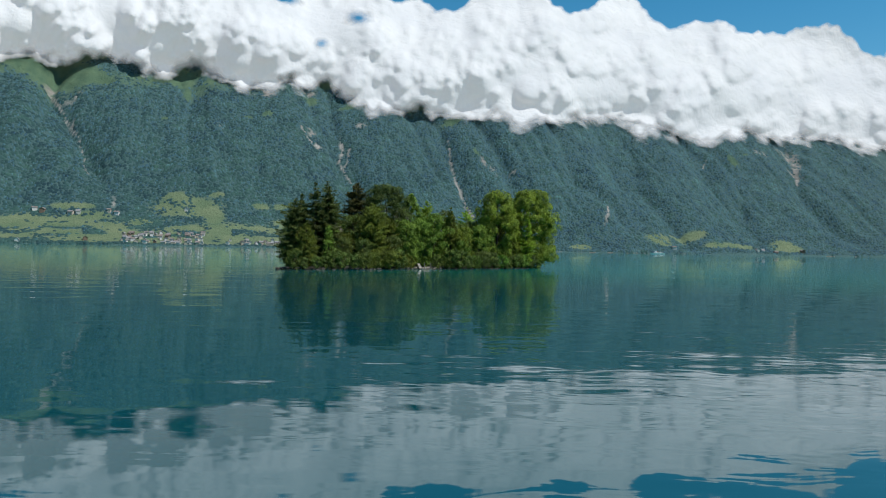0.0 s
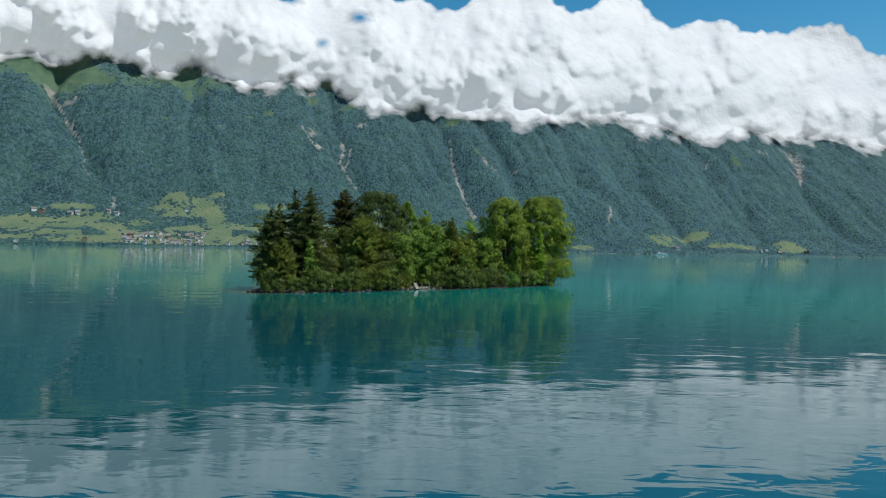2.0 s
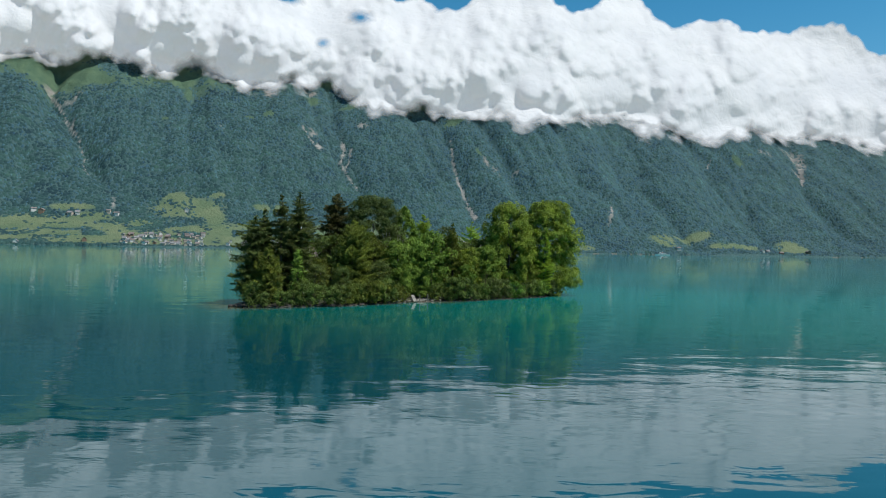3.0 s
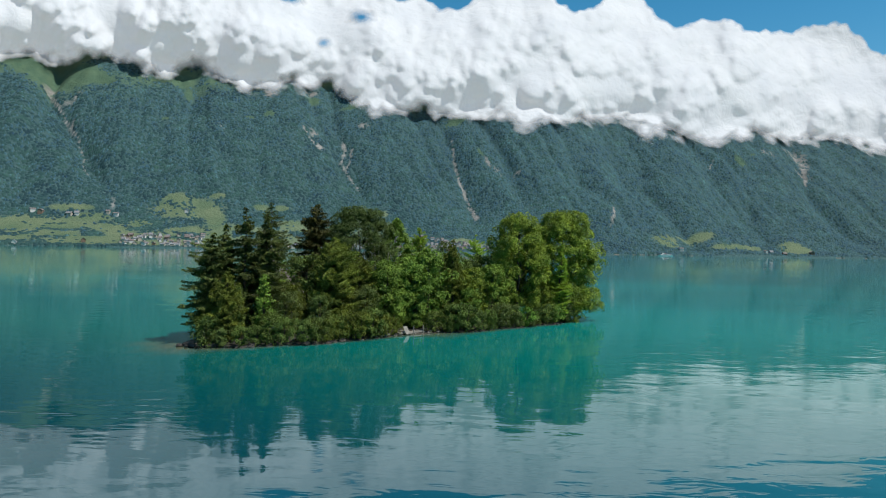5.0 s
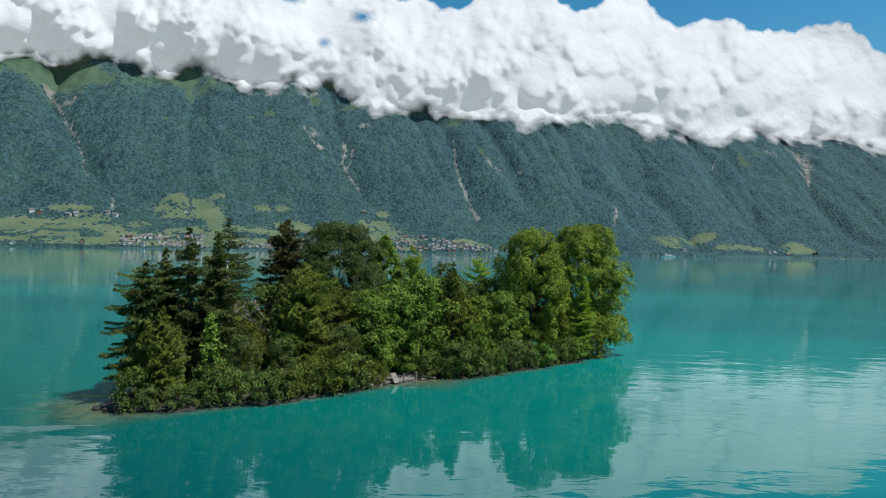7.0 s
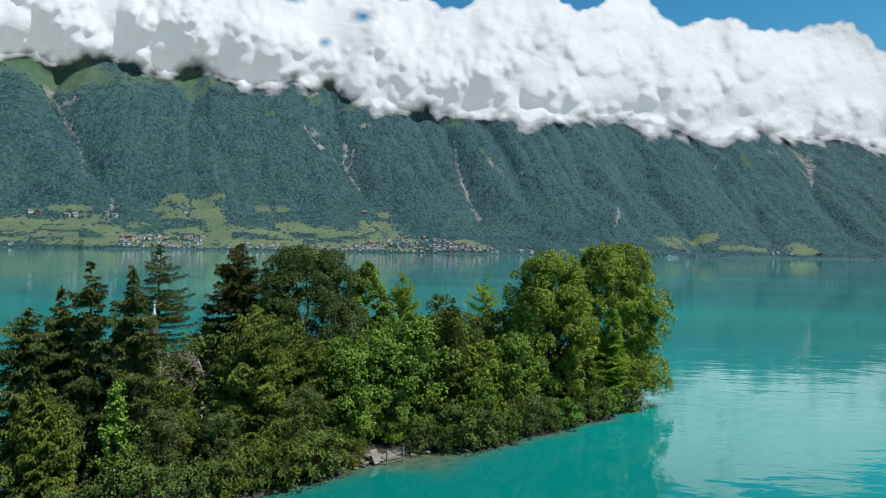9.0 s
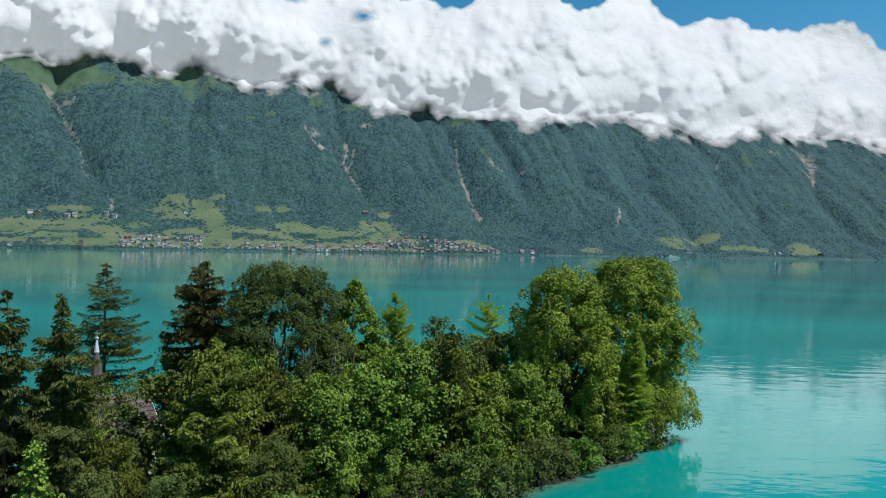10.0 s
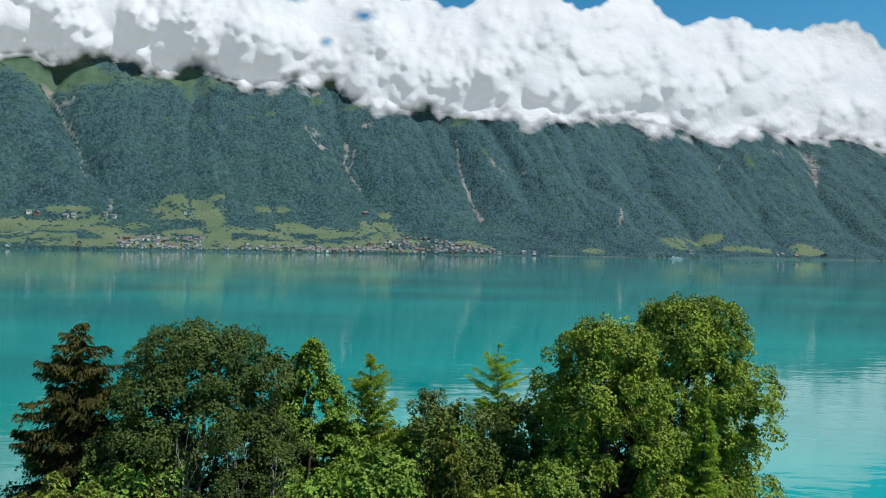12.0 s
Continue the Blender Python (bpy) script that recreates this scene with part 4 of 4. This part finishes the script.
def undergrowth():
    rng = random.Random(7)
    shrubs, middles = [], []
    for k, leaf in enumerate((LIME, MIXED, MAPLE, GREY, YEW)):
        size, slim = (0.2, 0.18, 0.22, 0.16, 0.22)[k], (1, 1, 1, 1, 0.5)[k]
        shrubs.append(broadleaf_meshes(30 + k, 3.2, crown_lobes(30 + k, 3.2, 1.6, 0.1, 13, size=0.38), leaf, BARK, spacing=0.62, clump=0.42, per=22, leaf_size=size * 0.9, trunk_radius=0.06, core=16, slim=slim))
        middles.append(broadleaf_meshes(40 + k, 8.0, crown_lobes(40 + k, 8.0, 2.5, 0.06, 30, size=0.32), leaf, BARK, spacing=0.7, clump=0.5, per=30, leaf_size=size * 0.84, trunk_radius=0.12, core=26, slim=slim))
    where = (" shrub leaning over the shore", " shrub in the shaded undergrowth", " shrub at the water's edge", " willow-like shrub by the water", " needle-leaved shrub by the water")
    for u in np.arange(2.6, 54.3, 1.4):
        u = float(u) + rng.uniform(-0.4, 0.4)
        if 23.6 < u < 27.8:
            continue
        k = rng.choice((0, 1, 1, 0, 3)) if u > 24 else rng.choice((1, 1, 4, 4, 3))
        front, back = island_edges(np.array(u))
        plant("shrub", shrubs[k], u, float(front) + rng.uniform(-0.25, 0.5), LEAFY[k] + where[k], "shrub", rng.uniform(0, 360), rng.uniform(0.6, 1.05), "shoreline shrubs", 0.1)
    fill = [(27.5, 4.2, 0.95, 0), (29.4, 3.6, 1.05, 0), (34.6, 2.2, 0.8, 2), (38.4, 2.4, 0.85, 0), (39.8, 3.6, 0.75, 2), (23.4, 3.6, 0.9, 0), (25.2, 5.4, 0.8, 0), (21.0, 6.6, 0.9, 1), (28.2, 6.4, 0.85, 0), (32.4, 6.8, 0.7, 0), (37.2, 7.5, 0.85, 1), (40.0, 9.0, 0.72, 1), (12.2, 4.0, 0.62, 4), (10.3, 6.9, 0.93, 4), (6.2, 10.0, 0.85, 1), (4.4, 8.0, 0.6, 4), (7.2, 7.4, 0.85, 1), (5.4, 3.2, 0.62, 1), (14.6, 6.0, 0.95, 1), (10.6, 2.0, 0.55, 3), (6.0, 9.0, 0.9, 1), (13.0, 16.0, 0.85, 1), (18.0, 16.0, 0.95, 1), (24.0, 17.0, 0.95, 1), (30.0, 16.0, 0.9, 1), (37.0, 14.5, 0.75, 0), (41.5, 14.0, 0.6, 1), (47.0, 9.5, 1.1, 2), (46.6, 1.6, 0.55, 2), (51.8, 1.2, 0.5, 2), (20.9, 10.4, 1.05, 1), (14.0, 1.0, 0.5, 3), (3.7, 4.0, 0.42, 4), (19.4, 1.4, 0.6, 3), (33.6, 1.2, 0.55, 0), (24.2, 3.0, 0.5, 0), (22.6, 5.4, 0.75, 0), (20.2, 8.6, 1.0, 0), (27.0, 2.8, 0.5, 0), (31.5, 13.5, 0.9, 0), (43.0, 6.0, 0.7, 1), (49.5, 6.5, 1.25, 2), (35.5, 12.5, 0.85, 3), (38.5, 11.5, 0.98, 1), (41.0, 11.0, 0.92, 3), (43.0, 10.0, 0.98, 1), (34.0, 14.5, 0.85, 1), (44.0, 13.5, 0.85, 0), (36.2, 10.0, 0.95, 0)]
    for u, v, size, k in fill:
        plant("understorey_tree", middles[k], u, v, LEAFY[k] + " leafy understorey tree", "tree", rng.uniform(0, 360), size * 1.12, "understorey", 0.2)


undergrowth()


# ---------- chapel, landing and stones on the islet ----------
def box(x0, x1, y0, y1, z0, z1, bevel=0.0):
    bm = bmesh.new()
    bmesh.ops.create_cube(bm, size=1.0)
    for v in bm.verts:
        v.co = ((x0 + x1) / 2 + v.co.x * (x1 - x0), (y0 + y1) / 2 + v.co.y * (y1 - y0), (z0 + z1) / 2 + v.co.z * (z1 - z0))
    if bevel:
        bmesh.ops.bevel(bm, geom=bm.edges[:], offset=bevel, segments=1, affect="EDGES")
    return bm


def prism(points, y0, y1):
    """A slab whose outline (x, z) runs from y0 to y1."""
    bm = bmesh.new()
    rings = [[bm.verts.new((x, y, z)) for x, z in points] for y in (y0, y1)]
    bm.faces.new(rings[0])
    bm.faces.new(list(reversed(rings[1])))
    for k in range(len(points)):
        j = (k + 1) % len(points)
        bm.faces.new((rings[0][j], rings[0][k], rings[1][k], rings[1][j]))
    bmesh.ops.recalc_face_normals(bm, faces=bm.faces[:])
    return bm


def lathe(rows, sides=8, turn=0.0):
    """A turned body from rows of radius and height."""
    bm = bmesh.new()
    rings = [[bm.verts.new((r * math.cos(turn + 2 * math.pi * k / sides), r * math.sin(turn + 2 * math.pi * k / sides), z)) for k in range(sides)] for r, z in rows]
    for a, b in zip(rings, rings[1:]):
        for k in range(sides):
            bm.faces.new((a[k], a[(k + 1) % sides], b[(k + 1) % sides], b[k]))
    bm.faces.new(list(reversed(rings[0])))
    bm.faces.new(rings[-1])
    return bm


def chapel():
    x, y = on_island(12.0, 9.5)
    front = math.radians(-35)
    ob = thing("chapel", pose(x - 1.2 * math.sin(front), y + 1.2 * math.cos(front), 0.3, 0, 0, -35), "small white chapel with dark shingled roof and tin-tipped spire", "chapel")
    part("wall", prism([(-1.5, -0.5), (1.5, -0.5), (1.5, 4.5), (0, 6.5), (-1.5, 4.5)], -1.9, 1.7), PLASTER, ob)
    for side in (-1, 1):
        roof = part("roof", prism([(0, 6.62), (side * 1.9, 4.1), (side * 1.9, 4.22), (0, 6.78)], -2.2, 1.9), SHINGLE, ob)
        for k in range(11):
            z = 4.3 + 0.22 * k
            reach = 1.9 * (6.78 - z) / 2.56
            part("shingle_course", box(side * reach - 0.035, side * reach + 0.035, -2.2, 1.9, z - 0.025, z + 0.025), SHINGLE, roof)
        for end in (-2.22, 1.92):
            part("bargeboard", prism([(0, 6.52), (side * 1.95, 3.94), (side * 1.95, 4.12), (0, 6.7)], end - 0.03, end + 0.03), TRIM, ob, "white painted bargeboard")
    turret = part("turret", lathe([(0.5, 5.6), (0.5, 6.7), (0.7, 6.72), (0.42, 7.6), (0.24, 8.7), (0.11, 9.35)], 8), SHINGLE, ob)
    turret.location = (0, -1.2, 0)
    part("spire_tip", lathe([(0.15, 9.3), (0.05, 9.97), (0.03, 10.02)], 8), TIN, turret, "bright tin spire tip")
    part("ball", lathe([(0.02, 10.0), (0.09, 10.07), (0.09, 10.14), (0.02, 10.21)], 8), TIN, turret)
    part("vane", box(-0.28, 0.28, -0.015, 0.015, 10.34, 10.39), TIN, turret)
    part("rod", lathe([(0.015, 10.17), (0.015, 10.52)], 6), TIN, turret)
    for end in (-1.92, 1.72):
        window = part("window", box(-0.32, 0.32, end - 0.02, end + 0.02, 2.9, 4.0, 0.01), GLASS, ob)
        arch = [(0.42 * math.cos(a), 4.0 + 0.34 * math.sin(a)) for a in np.linspace(0, math.pi, 9)]
        part("window_frame", prism(arch + [(0.34 * math.cos(a), 4.0 + 0.26 * math.sin(a)) for a in np.linspace(math.pi, 0, 9)], end - 0.05, end + 0.05), TRIM, window, "white arched window head")
        for side in (-1, 1):
            part("shutter", box(side * 0.52 - 0.17, side * 0.52 + 0.17, end - 0.045, end + 0.045, 2.95, 4.0, 0.01), RED, window, "red painted window shutter")
    part("door", box(-0.5, 0.5, -1.96, -1.91, -0.4, 1.7, 0.01), WOOD, ob)


chapel()


def stone_mesh(seed, flat, material):
    rng = random.Random(seed)
    bm = bmesh.new()
    bmesh.ops.create_icosphere(bm, subdivisions=2, radius=0.5)
    a, b = rng.uniform(0, 9), rng.uniform(0, 9)
    for v in bm.verts:
        k = 1 + 0.38 * noise.noise(v.co * 1.7 + Vector((a, b, seed))) + 0.12 * noise.noise(v.co * 5 + Vector((b, a, seed)))
        v.co = Vector((v.co.x * 1.25 * k, v.co.y * k, v.co.z * flat * k))
    me = bpy.data.meshes.new("stone")
    bm.to_mesh(me)
    bm.free()
    me.materials.append(material)
    return me


def shore_stones():
    rng = random.Random(3)
    dark = [stone_mesh(k, rng.uniform(0.5, 0.75), ROCK) for k in range(5)]
    pale = [stone_mesh(20 + k, rng.uniform(0.45, 0.65), PALE_STONE) for k in range(4)]

    def stone(meshes, u, v, z, size, label, group):
        x, y = on_island(u, v)
        ob = new("boulder", rng.choice(meshes))
        ob.matrix_world = pose(x, y, z, rng.uniform(-12, 12), rng.uniform(-12, 12), rng.uniform(0, 360))
        ob.scale = (size, size * rng.uniform(0.8, 1.2), size * rng.uniform(0.8, 1.1))
        tagged(ob, label, "rock", group)

    for u in np.arange(0.7, 16, 0.3):
        u = float(u) + rng.uniform(-0.15, 0.15)
        front = float(island_edges(np.array(max(1.0, u)))[0])
        stone(dark, u, front + rng.uniform(-0.6, 0.2), rng.uniform(-0.05, 0.15), rng.uniform(0.3, 0.85), "brown shore boulder half in the water", "shore boulders")
    for u in np.arange(16, 54, 0.5):
        u = float(u) + rng.uniform(-0.2, 0.2)
        front = float(island_edges(np.array(u))[0])
        stone(pale if rng.random() < 0.12 else dark, u, front + rng.uniform(-0.35, 0.2), rng.uniform(-0.08, 0.08), rng.uniform(0.15, 0.4), "small stone along the waterline", "shore stones")
    for k in range(46):
        u = rng.uniform(19.5, 28.4)
        front = float(island_edges(np.array(u))[0])
        stone(pale, u, front + rng.uniform(-0.3, 1.1), rng.uniform(0.0, 0.3), rng.uniform(0.2, 0.5), "pale grey stone on the bright shingle bank", "bank stones")


shore_stones()


def landing():
    x, y = on_island(25.6, 0.9)
    ob = thing("landing", pose(x, y, 0.0, 0, 0, 38), "pale stone landing with two weathered mooring posts", "landing")
    for k, (a, b, c, h) in enumerate(((-1.7, -0.8, 0.1, 0.34), (-0.72, 0.5, -0.1, 0.26), (0.6, 1.5, 0.05, 0.22))):
        slab = part("slab", box(a, b, -0.55 + 0.16 * k, c + 0.5, 0.0, h, 0.09), PALE_STONE, ob)
        slab.rotation_euler = (radians(3 * k - 4), radians(2 - 3 * k), radians(7 * k - 6))
    for px in (-0.9, 0.4):
        part("post", lathe([(0.06, -1.2), (0.055, 1.0), (0.03, 1.04)], 8), WOOD, ob).location = (px, -1.25, 0)
    part("board", box(-0.85, 0.35, -1.22, -1.17, 0.30, 0.42, 0.01), WOOD, ob)
    plank = part("plank", box(-0.3, 0.3, -0.02, 0.02, 0.0, 1.0, 0.01), PALE_STONE, ob, "pale board leaning on the landing")
    plank.location, plank.rotation_euler = (-1.4, -0.95, 0.1), (radians(-35), 0, radians(10))


landing()


# ---------- villages, boat and shore wall on the far side ----------
ROOFS = [make_plain("roof_brown", (0.11, 0.085, 0.075), (0.18, 0.14, 0.125), 0.85, 0.5), make_plain("roof_red", (0.135, 0.108, 0.096), (0.20, 0.162, 0.145), 0.85, 0.5), make_plain("roof_grey", (0.13, 0.125, 0.125), (0.22, 0.21, 0.21), 0.85, 0.5)]
WALLS = [make_plain("wall_white", (0.44, 0.42, 0.39), (0.58, 0.56, 0.52), 0.85, 0.4), make_plain("wall_timber", (0.12, 0.08, 0.055), (0.22, 0.15, 0.10), 0.85, 0.5), make_plain("wall_cream", (0.32, 0.27, 0.21), (0.42, 0.37, 0.30), 0.85, 0.4)]


def house_meshes(width, length, eaves, ridge, roof, wall):
    a, b = width / 2, length / 2
    body = prism([(-a, -6), (a, -6), (a, eaves), (0, ridge - 0.2), (-a, eaves)], -b, b)
    o = a + 1.0
    drop = eaves - (ridge - eaves) / a * 1.0
    cover = prism([(0, ridge + 0.4), (-o, drop + 0.4), (-o, drop), (0, ridge), (o, drop), (o, drop + 0.4)], -b - 1.0, b + 1.0)
    out = []
    for name, bm, mat in (("wall", body, wall), ("roof", cover, roof)):
        me = bpy.data.meshes.new(name)
        bm.to_mesh(me)
        bm.free()
        me.materials.append(mat)
        out.append(me)
    return out


def villages():
    rng = random.Random(11)
    words = (("brown", "red", "grey"), ("white", "dark timber", "cream"))
    kinds = []
    for k, (roof, wall) in enumerate(itertools.product(range(3), range(3))):
        size = rng.uniform(8, 11)
        kinds.append((house_meshes(size, size * rng.uniform(1.05, 1.5), rng.uniform(5, 7), rng.uniform(8.5, 10.5), ROOFS[roof], WALLS[wall]), f"{words[1][wall]} village house with a {words[0][roof]} gabled roof"))

    def put(s, r, k, group, size=1.0):
        x, y = from_shore(s, r)
        z = float(mountain_height(np.array(s), np.array(r)))
        ob = thing("house", pose(x, y, z, 0, 0, rng.choice((0, 90)) + 20 + rng.uniform(-25, 25)), kinds[k][1], "house", group)
        ob.scale = (size, size, size)
        part("wall", kinds[k][0][0], None, ob)
        part("roof", kinds[k][0][1], None, ob)

    taken = []
    for group, count, s0, s1, top in (("western village", 62, -1110, -870, 150), ("lakeside hamlet", 26, -800, -540, 60), ("main village", 150, -560, 120, 0)):
        made = 0
        for _ in range(6000):
            if made >= count:
                break
            s = rng.uniform(s0, s1)
            depth = top or (45 + 175 * math.exp(-(((s + 140) / 190) ** 2)))
            r = 10 + rng.random() ** 1.2 * depth
            if any(abs(s - a) < 11.5 and abs(r - b) < 11.5 for a, b in taken):
                continue
            taken.append((s, r))
            put(s, r, rng.choice((0, 0, 1, 2, 3, 3, 5, 6, 6, 8)), group, rng.uniform(0.85, 1.2))
            made += 1
    for s, r, k in ((-1400, 345, 3), (-1375, 340, 4), (-1290, 330, 8), (-1268, 332, 6), (-1175, 345, 5), (-1150, 340, 3), (-1380, 14, 6), (-925, 370, 6), (-270, 420, 1), (960, 40, 0), (1390, 30, 3), (1420, 30, 6), (1500, 35, 1), (1650, 30, 4), (170, 30, 0), (215, 22, 6), (255, 20, 3), (-1210, 60, 1)):
        put(s, r, k, "scattered farms", 1.3)


villages()


def ferry():
    ob = thing("ferry", pose(640, 2238, 0, 0, 0, 176), "white passenger ferry with two decks on the open lake", "boat")
    hull = bmesh.new()
    rows = []
    for x, w, z1 in ((-23, 3.2, 2.6), (-18, 4.2, 2.4), (0, 4.5, 2.3), (14, 3.8, 2.6), (20, 2.0, 3.0), (24, 0.15, 3.5)):
        rows.append([hull.verts.new(p) for p in ((x - (1.5 if x > 20 else 0), -w * 0.6, -1), (x, -w, z1), (x, w, z1), (x - (1.5 if x > 20 else 0), w * 0.6, -1))])
    for a, b in zip(rows, rows[1:]):
        for k in range(4):
            hull.faces.new((a[k], a[(k + 1) % 4], b[(k + 1) % 4], b[k]))
    hull.faces.new(rows[0])
    hull.faces.new(rows[-1])
    bmesh.ops.recalc_face_normals(hull, faces=hull.faces[:])
    part("hull", hull, TRIM, ob)
    part("lower_cabin", box(-18, 13, -3.6, 3.6, 2.4, 5.0, 0.3), TRIM, ob)
    part("upper_cabin", box(-10, 9, -3.2, 3.2, 5.02, 7.4, 0.3), TRIM, ob)
    part("wheelhouse", box(4, 9, -2.2, 2.2, 7.42, 9.4, 0.3), TRIM, ob)
    part("canopy", box(-19, -10.5, -3.4, 3.4, 7.0, 7.2), TRIM, ob)
    for side in (-1, 1):
        part("window", box(-17, 12, side * 3.62 - 0.03, side * 3.62 + 0.03, 3.3, 4.4), GLASS, ob)
        part("window", box(-9, 8, side * 3.22 - 0.03, side * 3.22 + 0.03, 5.9, 6.9), GLASS, ob)
    part("funnel", lathe([(1.0, 7.4), (0.9, 9.6), (0.7, 9.8)], 10), RED, ob, "red painted funnel")
    part("mast", lathe([(0.12, 9.4), (0.06, 13.0)], 6), TRIM, ob)


ferry()


def shore_wall():
    rng = random.Random(5)
    for s0, s1 in ((300, 420), (470, 640), (700, 1000), (1150, 1300), (1700, 2000)):
        verts, faces = [], []
        ss = np.arange(s0, s1, 12.0)
        for s in ss:
            r = -24 * (float(fbm(np.array(s / 190), np.array(3.7), 3, 5)) - 0.45) + 1.0
            for dr, z in ((-1.5, -1.0), (-1.2, 2.6), (1.5, 2.8)):
                x, y = from_shore(s, r + dr)
                verts.append((x, y, z + rng.uniform(-0.2, 0.2)))
        me = mesh_from("shore_wall", verts, grid_faces(len(ss), 3), PALE_STONE)
        tagged(new("shore_wall", me), "pale stone embankment along the far lakeshore", "wall", kind="structure")


shore_wall()
